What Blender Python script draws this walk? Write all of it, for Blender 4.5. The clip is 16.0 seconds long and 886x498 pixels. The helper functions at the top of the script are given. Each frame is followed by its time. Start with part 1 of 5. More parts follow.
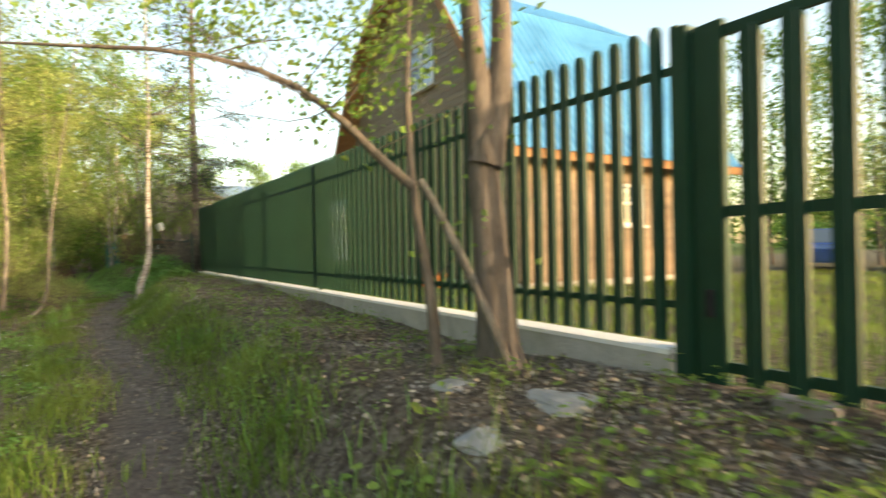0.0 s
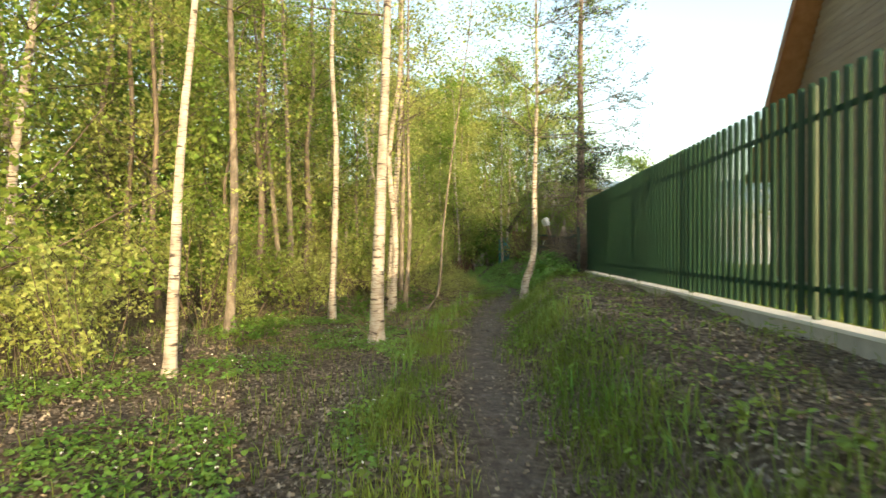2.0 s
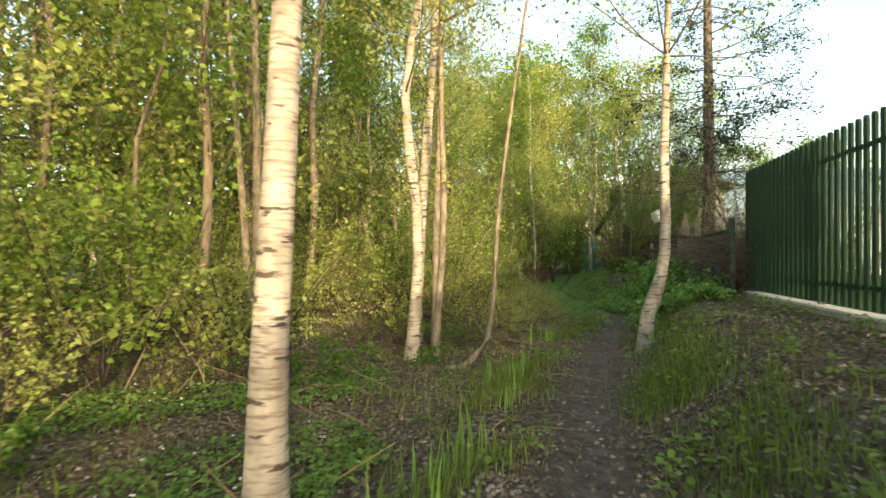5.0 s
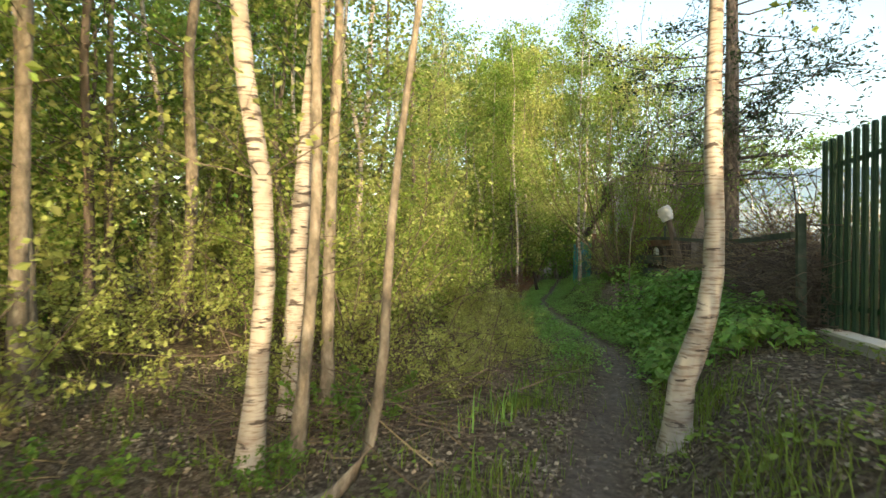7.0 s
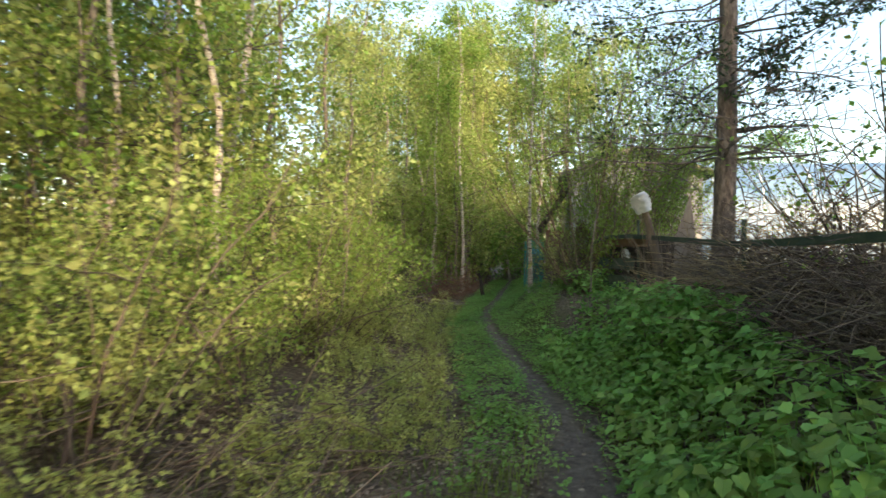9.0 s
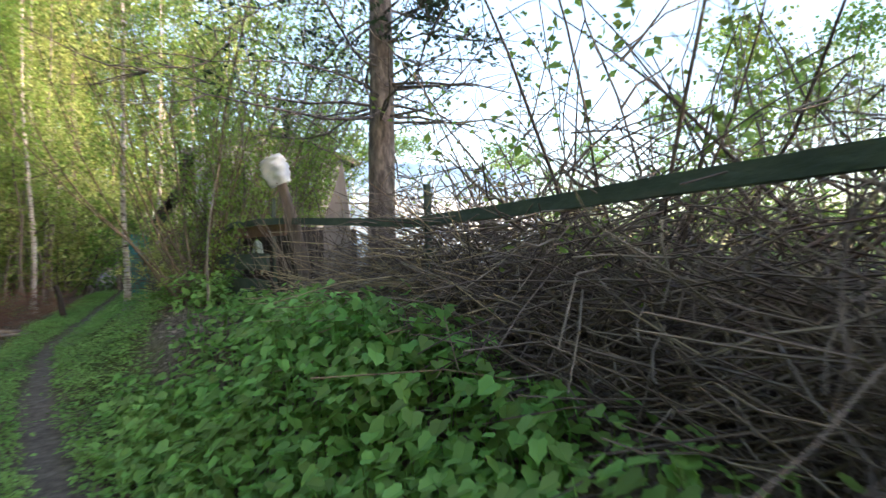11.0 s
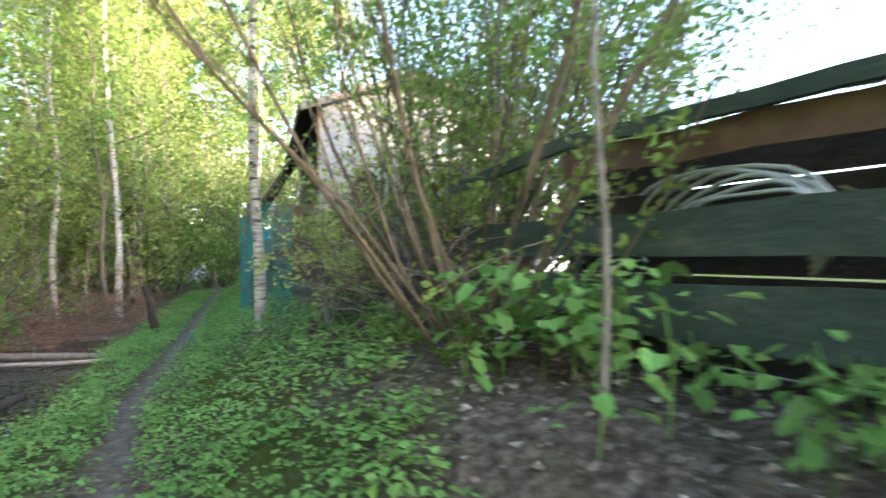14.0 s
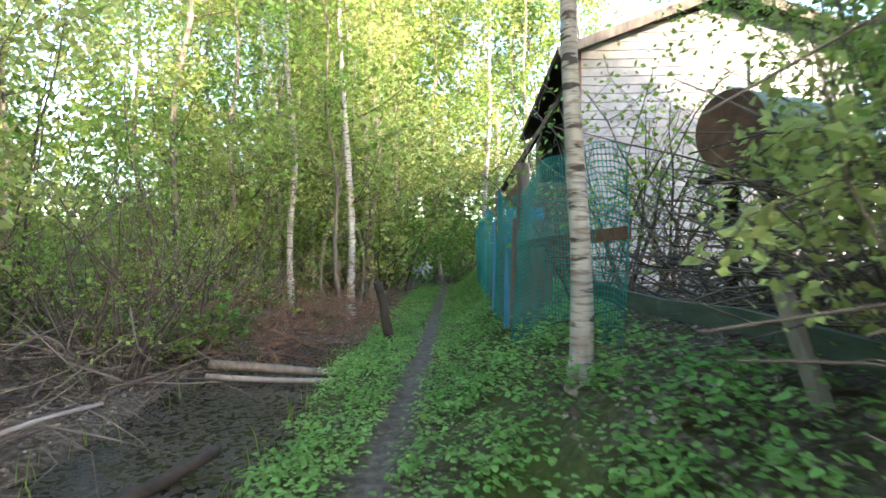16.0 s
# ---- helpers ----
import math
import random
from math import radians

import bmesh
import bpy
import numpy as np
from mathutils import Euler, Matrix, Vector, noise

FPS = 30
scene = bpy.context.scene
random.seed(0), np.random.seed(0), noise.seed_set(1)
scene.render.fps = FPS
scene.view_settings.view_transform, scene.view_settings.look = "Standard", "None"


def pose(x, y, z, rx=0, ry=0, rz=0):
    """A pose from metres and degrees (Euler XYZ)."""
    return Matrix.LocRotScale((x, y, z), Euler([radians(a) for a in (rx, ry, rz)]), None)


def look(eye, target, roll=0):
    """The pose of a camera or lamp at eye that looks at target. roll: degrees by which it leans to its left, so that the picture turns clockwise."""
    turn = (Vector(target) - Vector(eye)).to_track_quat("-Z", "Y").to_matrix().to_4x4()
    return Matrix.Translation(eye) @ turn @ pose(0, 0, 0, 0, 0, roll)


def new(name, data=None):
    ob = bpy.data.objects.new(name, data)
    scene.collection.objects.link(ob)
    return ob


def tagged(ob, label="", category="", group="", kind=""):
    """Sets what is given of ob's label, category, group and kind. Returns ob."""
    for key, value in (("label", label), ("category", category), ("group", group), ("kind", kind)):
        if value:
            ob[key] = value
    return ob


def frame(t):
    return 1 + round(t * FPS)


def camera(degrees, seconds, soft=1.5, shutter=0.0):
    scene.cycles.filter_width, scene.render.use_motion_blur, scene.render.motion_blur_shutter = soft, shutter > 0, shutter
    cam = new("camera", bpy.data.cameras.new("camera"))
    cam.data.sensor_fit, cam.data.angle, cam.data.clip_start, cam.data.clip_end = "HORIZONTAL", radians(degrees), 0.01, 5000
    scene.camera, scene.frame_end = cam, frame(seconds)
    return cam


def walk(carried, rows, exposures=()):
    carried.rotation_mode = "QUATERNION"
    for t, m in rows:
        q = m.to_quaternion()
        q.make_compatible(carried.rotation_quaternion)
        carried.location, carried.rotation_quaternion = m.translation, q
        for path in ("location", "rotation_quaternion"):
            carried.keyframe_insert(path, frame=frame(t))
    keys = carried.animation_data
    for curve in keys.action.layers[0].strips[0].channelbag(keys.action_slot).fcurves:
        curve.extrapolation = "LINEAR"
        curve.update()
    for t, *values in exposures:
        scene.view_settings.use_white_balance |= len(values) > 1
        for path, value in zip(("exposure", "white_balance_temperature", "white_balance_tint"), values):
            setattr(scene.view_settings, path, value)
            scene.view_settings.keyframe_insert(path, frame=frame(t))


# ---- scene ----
cam = camera(78.2, 16.0, 1.5, 0.35)
EXPO, SKY, SUN = 2.05, 0.15, 1.45
PATH = [
    (0, (-2.007, -1.211, 1.288), (-1.011, 0.523, 1.286), -1.1),
    (0.5, (-1.962, -0.258, 1.253), (-1.367, 1.651, 1.262), -0.5),
    (1, (-1.935, 0.591, 1.244), (-1.685, 2.575, 1.256), -0.2),
    (1.5, (-1.883, 1.413, 1.248), (-1.929, 3.412, 1.257), 0.1),
    (2, (-1.879, 2.238, 1.242), (-2.162, 4.217, 1.250), 0.2),
    (2.5, (-1.879, 3.070, 1.222), (-2.325, 5.019, 1.237), 0.5),
    (3, (-1.984, 3.922, 1.237), (-2.498, 5.855, 1.248), 0.5),
    (3.2, (-2.021, 4.282, 1.254), (-2.557, 6.209, 1.264), 0.6),
    (5.3, (-2.444, 8.284, 1.242), (-3.006, 10.203, 1.270), 0.5),
    (5.5, (-2.469, 8.635, 1.260), (-3.024, 10.557, 1.283), 0.8),
    (6, (-2.465, 9.573, 1.328), (-3.022, 11.494, 1.352), 0.7),
    (6.5, (-2.410, 10.450, 1.379), (-2.945, 12.377, 1.406), 0.4),
    (7, (-2.447, 11.269, 1.415), (-2.972, 13.198, 1.438), 1.0),
    (7.5, (-2.448, 12.218, 1.431), (-2.970, 14.148, 1.454), 1.0),
    (8, (-2.449, 13.044, 1.501), (-2.970, 14.975, 1.513), 1.5),
    (8.5, (-2.428, 13.922, 1.538), (-2.923, 15.860, 1.543), 1.7),
    (9, (-2.362, 14.711, 1.547), (-2.738, 16.675, 1.557), 1.4),
    (9.5, (-2.259, 15.511, 1.571), (-2.354, 17.509, 1.593), 1.1),
    (10, (-2.099, 16.205, 1.574), (-1.859, 18.191, 1.604), 0.8),
    (10.2, (-2.019, 16.460, 1.549), (-1.629, 18.422, 1.579), 0.5),
    (12.3, (-1.739, 20.298, 1.462), (-0.610, 21.949, 1.466), -1.6),
    (12.5, (-1.839, 20.711, 1.480), (-0.751, 22.390, 1.471), -1.7),
    (13, (-2.144, 21.652, 1.400), (-1.108, 23.362, 1.391), -1.3),
    (13.5, (-2.420, 22.624, 1.400), (-1.543, 24.422, 1.389), -1.3),
    (14, (-2.779, 23.417, 1.336), (-2.147, 25.314, 1.348), -0.6),
    (14.5, (-2.985, 24.359, 1.253), (-2.655, 26.330, 1.272), -0.3),
    (15, (-3.183, 25.107, 1.196), (-3.087, 27.104, 1.217), 0.2),
    (15.5, (-3.353, 25.862, 1.205), (-3.369, 27.861, 1.216), -0.0),
    (16, (-3.397, 26.544, 1.238), (-3.505, 28.541, 1.246), -0.1),
]
walk(cam, [(t, look(eye, target, roll)) for t, eye, target, roll in PATH], [(0, EXPO + 0.15, 8000, 10), (2, EXPO + 0.05, 8000, 7), (5, EXPO + 0.05, 8000, 7), (8, EXPO + 0.1, 7300, 8), (10.2, EXPO + 0.4, 6400, 18), (12.3, EXPO + 1.2, 6200, 20), (14, EXPO + 1.65, 5900, 19), (16, EXPO + 1.5, 6000, 15)])

# ---- light ----
SUN_EL, SUN_TRAVEL = radians(10.2), (-0.5, 0.866)
world = bpy.data.worlds.new("evening_sky")
scene.world = world
world.use_nodes = True
wt = world.node_tree
sky = wt.nodes.new("ShaderNodeTexSky")
sky.sky_type, sky.sun_disc = "NISHITA", False
sky.sun_elevation, sky.sun_rotation = SUN_EL, math.atan2(-SUN_TRAVEL[0], -SUN_TRAVEL[1])
sky.air_density, sky.dust_density, sky.ozone_density = 1.0, 1.6, 1.0
wt.links.new(sky.outputs[0], wt.nodes["Background"].inputs[0])
wt.nodes["Background"].inputs[1].default_value = SKY
lamp = bpy.data.lights.new("sun", "SUN")
lamp.energy, lamp.angle, lamp.color = SUN, radians(0.6), (1.0, 0.79, 0.52)
sun = new("sun", lamp)
sun.matrix_world = look((0, 0, 40), (SUN_TRAVEL[0], SUN_TRAVEL[1], 40 - math.tan(SUN_EL)))

# ---- materials ----
rng = np.random.default_rng(4)


def material(name, stops, scale=6.0, detail=6.0, rough=0.85, bump=0.3, bump_scale=None, metal=0.0, stretch=(1, 1, 1),
             coords="Object", vary=0.0, island=False, translucent=0.0, spec=0.3):
    """Noise-coloured surface; stops are (position, rgb). vary: brightness change from piece to piece."""
    m = bpy.data.materials.new(name)
    m.use_nodes = True
    t = m.node_tree
    n, link = t.nodes, t.links.new
    bsdf = n["Principled BSDF"]
    tc, mp = n.new("ShaderNodeTexCoord"), n.new("ShaderNodeMapping")
    link(tc.outputs[coords], mp.inputs[0])
    mp.inputs["Scale"].default_value = stretch
    no = n.new("ShaderNodeTexNoise")
    no.inputs["Scale"].default_value, no.inputs["Detail"].default_value = scale, detail
    no.inputs["Roughness"].default_value = 0.65
    link(mp.outputs[0], no.inputs["Vector"])
    ramp = n.new("ShaderNodeValToRGB")
    e = ramp.color_ramp.elements
    while len(e) < len(stops):
        e.new(0.5)
    for k, (p, c) in zip(e, stops):
        k.position, k.color = p, (*c, 1)
    link(no.outputs[0], ramp.inputs[0])
    colour = ramp.outputs[0]
    if vary:
        hsv = n.new("ShaderNodeHueSaturation")
        mr = n.new("ShaderNodeMapRange")
        mr.inputs[3].default_value, mr.inputs[4].default_value = 1 - vary, 1 + vary
        src = n.new("ShaderNodeNewGeometry").outputs["Random Per Island"] if island else n.new("ShaderNodeObjectInfo").outputs["Random"]
        link(src, mr.inputs[0])
        link(mr.outputs[0], hsv.inputs["Value"])
        mh = n.new("ShaderNodeMapRange")
        mh.inputs[3].default_value, mh.inputs[4].default_value = 0.5 - vary * 0.05, 0.5 + vary * 0.05
        link(src, mh.inputs[0])
        link(mh.outputs[0], hsv.inputs["Hue"])
        link(colour, hsv.inputs["Color"])
        colour = hsv.outputs[0]
    link(colour, bsdf.inputs["Base Color"])
    bsdf.inputs["Roughness"].default_value, bsdf.inputs["Metallic"].default_value = rough, metal
    bsdf.inputs["Specular IOR Level"].default_value = spec
    if bump:
        nb = n.new("ShaderNodeTexNoise")
        nb.inputs["Scale"].default_value, nb.inputs["Detail"].default_value = bump_scale or scale * 4, 5
        link(mp.outputs[0], nb.inputs["Vector"])
        b = n.new("ShaderNodeBump")
        b.inputs["Strength"].default_value, b.inputs["Distance"].default_value = bump, 0.02
        link(nb.outputs[0], b.inputs["Height"])
        link(b.outputs[0], bsdf.inputs["Normal"])
    if translucent:
        tr, mx = n.new("ShaderNodeBsdfTranslucent"), n.new("ShaderNodeMixShader")
        link(colour, tr.inputs[0])
        mx.inputs[0].default_value = translucent
        link(bsdf.outputs[0], mx.inputs[1])
        link(tr.outputs[0], mx.inputs[2])
        link(mx.outputs[0], n["Material Output"].inputs[0])
    return m


def leaf_material(name, dark, light):
    return material(name, [(0.3, dark), (0.7, light)], 0.7, 2, 0.55, 0, vary=0.35, island=True, translucent=0.5, spec=0.35)


M_LEAF = leaf_material("birch_leaf", (0.15, 0.26, 0.045), (0.28, 0.38, 0.09))
M_LEAF_WARM = leaf_material("willow_leaf", (0.27, 0.34, 0.09), (0.45, 0.50, 0.19))
M_LEAF_DEEP = leaf_material("alder_leaf", (0.09, 0.19, 0.04), (0.18, 0.30, 0.06))
M_NEEDLE = leaf_material("pine_needle", (0.035, 0.06, 0.03), (0.07, 0.10, 0.045))
M_HERB = leaf_material("herb_leaf", (0.14, 0.30, 0.06), (0.29, 0.47, 0.13))
M_GRASS = leaf_material("grass", (0.13, 0.22, 0.035), (0.27, 0.34, 0.08))
M_LITTER = material("leaf_litter", [(0.3, (0.13, 0.10, 0.078)), (0.7, (0.34, 0.29, 0.24))], 1.5, 3, 0.9, 0, vary=0.5, island=True)
M_STRAW = material("dry_stalk", [(0.3, (0.20, 0.15, 0.09)), (0.7, (0.34, 0.27, 0.17))], 3, 3, 0.85, 0, vary=0.3, island=True)
M_TWIG = material("grey_twig", [(0.3, (0.085, 0.065, 0.055)), (0.7, (0.19, 0.155, 0.13))], 5, 3, 0.9, 0, vary=0.4, island=True)
M_BARK = material("grey_bark", [(0.3, (0.065, 0.053, 0.045)), (0.65, (0.19, 0.158, 0.132))], 11, 9, 0.9, 0.9, 26, stretch=(1, 1, 0.3), vary=0.2)
M_ALDER = material("alder_bark", [(0.32, (0.09, 0.08, 0.066)), (0.5, (0.20, 0.175, 0.145)), (0.68, (0.34, 0.31, 0.27))], 11, 9, 0.9, 0.9, 26, stretch=(1, 1, 0.5), vary=0.15)
M_STEM = material("willow_stem", [(0.3, (0.095, 0.072, 0.048)), (0.7, (0.24, 0.185, 0.125))], 9, 7, 0.85, 0.5, 26, vary=0.15)
M_PINE = material("pine_bark", [(0.34, (0.065, 0.055, 0.05)), (0.5, (0.14, 0.115, 0.10)), (0.64, (0.25, 0.205, 0.18))], 16, 9, 0.95, 1.0, 24, stretch=(1, 1, 0.35))
M_CONCRETE = material("concrete", [(0.3, (0.36, 0.34, 0.31)), (0.7, (0.52, 0.50, 0.46))], 5, 8, 0.9, 0.35, 40)
# near-white albedo puts the sun on the plinth's top edge into the colour
M_SUNLITCAP = material("sunlit_coping", [(0.3, (0.76, 0.75, 0.72)), (0.7, (0.86, 0.85, 0.83))], 6, 6, 0.8, 0.2, 40)
M_FENCE = material("green_steel", [(0.3, (0.004, 0.033, 0.017)), (0.7, (0.008, 0.048, 0.025))], 2, 4, 0.5, 0.05, 30, vary=0.12, spec=0.35)
M_OLDGREEN = material("faded_green_wood", [(0.3, (0.04, 0.06, 0.048)), (0.55, (0.075, 0.10, 0.078)), (0.72, (0.16, 0.155, 0.125))], 5, 8, 0.85, 0.5, 25, stretch=(1, 0.4, 1))
M_OLDWOOD = material("weathered_wood", [(0.3, (0.10, 0.085, 0.075)), (0.7, (0.24, 0.20, 0.165))], 8, 8, 0.92, 0.6, 30, stretch=(1, 1, 0.25), vary=0.2)
M_DARKWOOD = material("dark_wet_wood", [(0.3, (0.025, 0.02, 0.017)), (0.7, (0.07, 0.055, 0.045))], 8, 8, 0.8, 0.5, 30)
M_BROWNWOOD = material("brown_plank", [(0.3, (0.12, 0.065, 0.04)), (0.7, (0.22, 0.13, 0.085))], 8, 8, 0.85, 0.4, 30)
M_PALEWOOD = material("pale_board", [(0.3, (0.20, 0.17, 0.155)), (0.7, (0.36, 0.315, 0.285))], 7, 8, 0.9, 0.4, 25, stretch=(1, 1, 0.3))
M_SIDING = material("ochre_siding", [(0.3, (0.25, 0.18, 0.125)), (0.7, (0.35, 0.265, 0.19))], 3, 7, 0.7, 0.25, 30, stretch=(1, 0.4, 3), vary=0.1)
M_SOFFIT = material("red_brown_board", [(0.3, (0.26, 0.12, 0.05)), (0.7, (0.38, 0.19, 0.09))], 4, 6, 0.7, 0.2, 30, vary=0.12)
M_ROOF = material("blue_metal_roof", [(0.3, (0.06, 0.26, 0.50)), (0.7, (0.10, 0.34, 0.60))], 3, 5, 0.4, 0.05, 30, spec=0.5)
M_WHITE = material("white_paint", [(0.3, (0.70, 0.70, 0.68)), (0.7, (0.82, 0.82, 0.80))], 4, 6, 0.6, 0.1, 40)
M_SHEDWALL = material("grey_white_board", [(0.3, (0.27, 0.27, 0.28)), (0.7, (0.43, 0.43, 0.45))], 5, 8, 0.85, 0.3, 30, vary=0.12)
M_FILM = material("greenhouse_film", [(0.3, (0.14, 0.25, 0.40)), (0.7, (0.24, 0.36, 0.50))], 0.8, 5, 0.35, 0.2, 3, translucent=0.15, spec=0.5)
M_CLOTH = material("white_sack", [(0.3, (0.64, 0.67, 0.72)), (0.7, (0.76, 0.79, 0.83))], 9, 5, 0.7, 0.4, 25, translucent=0.2)
M_TEAL = material("teal_net", [(0.3, (0.02, 0.20, 0.20)), (0.7, (0.04, 0.30, 0.29))], 4, 4, 0.6, 0, vary=0.1)
M_BARREL = material("pale_green_drum", [(0.3, (0.26, 0.32, 0.24)), (0.6, (0.36, 0.42, 0.31)), (0.78, (0.24, 0.17, 0.10))], 3, 8, 0.55, 0.15, 30, metal=0.2)
M_RUST = material("rust", [(0.3, (0.10, 0.055, 0.035)), (0.7, (0.22, 0.12, 0.08))], 6, 8, 0.9, 0.4, 30)
M_HOSE = material("grey_hose", [(0.3, (0.36, 0.38, 0.36)), (0.7, (0.52, 0.53, 0.50))], 10, 4, 0.6, 0.1)
M_ORANGE = material("orange_plastic", [(0.3, (0.75, 0.20, 0.04)), (0.7, (0.85, 0.26, 0.06))], 5, 3, 0.5, 0)
M_CARBLUE = material("blue_car_paint", [(0.3, (0.03, 0.08, 0.26)), (0.7, (0.04, 0.10, 0.30))], 2, 3, 0.25, 0, spec=0.6)
M_CARWHITE = material("silver_car_paint", [(0.3, (0.48, 0.50, 0.54)), (0.7, (0.56, 0.58, 0.62))], 2, 3, 0.3, 0, spec=0.6)
M_TYRE = material("tyre_rubber", [(0.3, (0.02, 0.02, 0.02)), (0.7, (0.035, 0.035, 0.035))], 12, 4, 0.9, 0.2)
M_ROCK = material("pale_rock", [(0.3, (0.24, 0.23, 0.22)), (0.7, (0.42, 0.41, 0.39))], 6, 8, 0.9, 0.6, 22)


def glass_material():
    m = bpy.data.materials.new("window_glass")
    m.use_nodes = True
    b = m.node_tree.nodes["Principled BSDF"]
    b.inputs["Base Color"].default_value = (0.10, 0.14, 0.18, 1)
    b.inputs["Roughness"].default_value, b.inputs["Specular IOR Level"].default_value = 0.05, 1.0
    return m


def birch_material():
    """White bark with dark horizontal lenticels, black scars and a darker foot."""
    m = bpy.data.materials.new("birch_bark")
    m.use_nodes = True
    t = m.node_tree
    n, link = t.nodes, t.links.new
    tc = n.new("ShaderNodeTexCoord")

    def streak(scale, stretch, lo, hi):
        mp, no, r = n.new("ShaderNodeMapping"), n.new("ShaderNodeTexNoise"), n.new("ShaderNodeMapRange")
        mp.inputs["Scale"].default_value = stretch
        link(tc.outputs["Object"], mp.inputs[0])
        link(mp.outputs[0], no.inputs["Vector"])
        no.inputs["Scale"].default_value, no.inputs["Detail"].default_value = scale, 5
        r.inputs[1].default_value, r.inputs[2].default_value = lo, hi
        link(no.outputs[0], r.inputs[0])
        return r.outputs[0]
    fine, scar, tone = streak(15, (0.5, 0.5, 4), 0.50, 0.64), streak(6, (0.8, 0.8, 3.6), 0.59, 0.64), streak(7, (1, 1, 0.7), 0.32, 0.66)

    def mix(fac, a, b):
        x = n.new("ShaderNodeMix")
        x.data_type = "RGBA"
        link(fac, x.inputs[0])
        for s, v in ((6, a), (7, b)):
            if isinstance(v, tuple):
                x.inputs[s].default_value = (*v, 1)
            else:
                link(v, x.inputs[s])
        return x.outputs[2]
    c = mix(tone, (0.28, 0.255, 0.23), (0.54, 0.515, 0.475))
    c = mix(fine, c, (0.24, 0.19, 0.16))
    c = mix(scar, c, (0.075, 0.06, 0.055))
    b = n["Principled BSDF"]
    link(c, b.inputs["Base Color"])
    b.inputs["Roughness"].default_value = 0.75
    bp = n.new("ShaderNodeBump")
    bp.inputs["Strength"].default_value, bp.inputs["Distance"].default_value = 0.4, 0.01
    link(scar, bp.inputs["Height"])
    link(bp.outputs[0], b.inputs["Normal"])
    return m


def water_material():
    m = bpy.data.materials.new("ditch_water")
    m.use_nodes = True
    t = m.node_tree
    b = t.nodes["Principled BSDF"]
    b.inputs["Base Color"].default_value = (0.018, 0.015, 0.010, 1)
    b.inputs["Roughness"].default_value, b.inputs["Specular IOR Level"].default_value = 0.06, 0.5
    no, bp = t.nodes.new("ShaderNodeTexNoise"), t.nodes.new("ShaderNodeBump")
    no.inputs["Scale"].default_value = 5
    bp.inputs["Strength"].default_value, bp.inputs["Distance"].default_value = 0.08, 0.02
    t.links.new(no.outputs[0], bp.inputs["Height"])
    t.links.new(bp.outputs[0], b.inputs["Normal"])
    # sodden leaves floating in rafts between patches of open water
    raft, edge, tint, matt = t.nodes.new("ShaderNodeTexNoise"), t.nodes.new("ShaderNodeValToRGB"), t.nodes.new("ShaderNodeMix"), t.nodes.new("ShaderNodeMapRange")
    geo = t.nodes.new("ShaderNodeNewGeometry")
    t.links.new(geo.outputs["Position"], raft.inputs["Vector"])
    raft.inputs["Scale"].default_value, raft.inputs["Detail"].default_value = 18, 12
    edge.color_ramp.elements[0].position, edge.color_ramp.elements[1].position = 0.46, 0.60
    t.links.new(raft.outputs[0], edge.inputs[0])
    tint.data_type = "RGBA"
    tint.inputs[6].default_value, tint.inputs[7].default_value = (0.018, 0.015, 0.010, 1), (0.055, 0.042, 0.03, 1)
    t.links.new(edge.outputs[0], tint.inputs[0])
    t.links.new(tint.outputs[2], b.inputs["Base Color"])
    matt.inputs["To Min"].default_value, matt.inputs["To Max"].default_value = 0.14, 0.85
    t.links.new(edge.outputs[0], matt.inputs[0])
    t.links.new(matt.outputs[0], b.inputs["Roughness"])
    return m


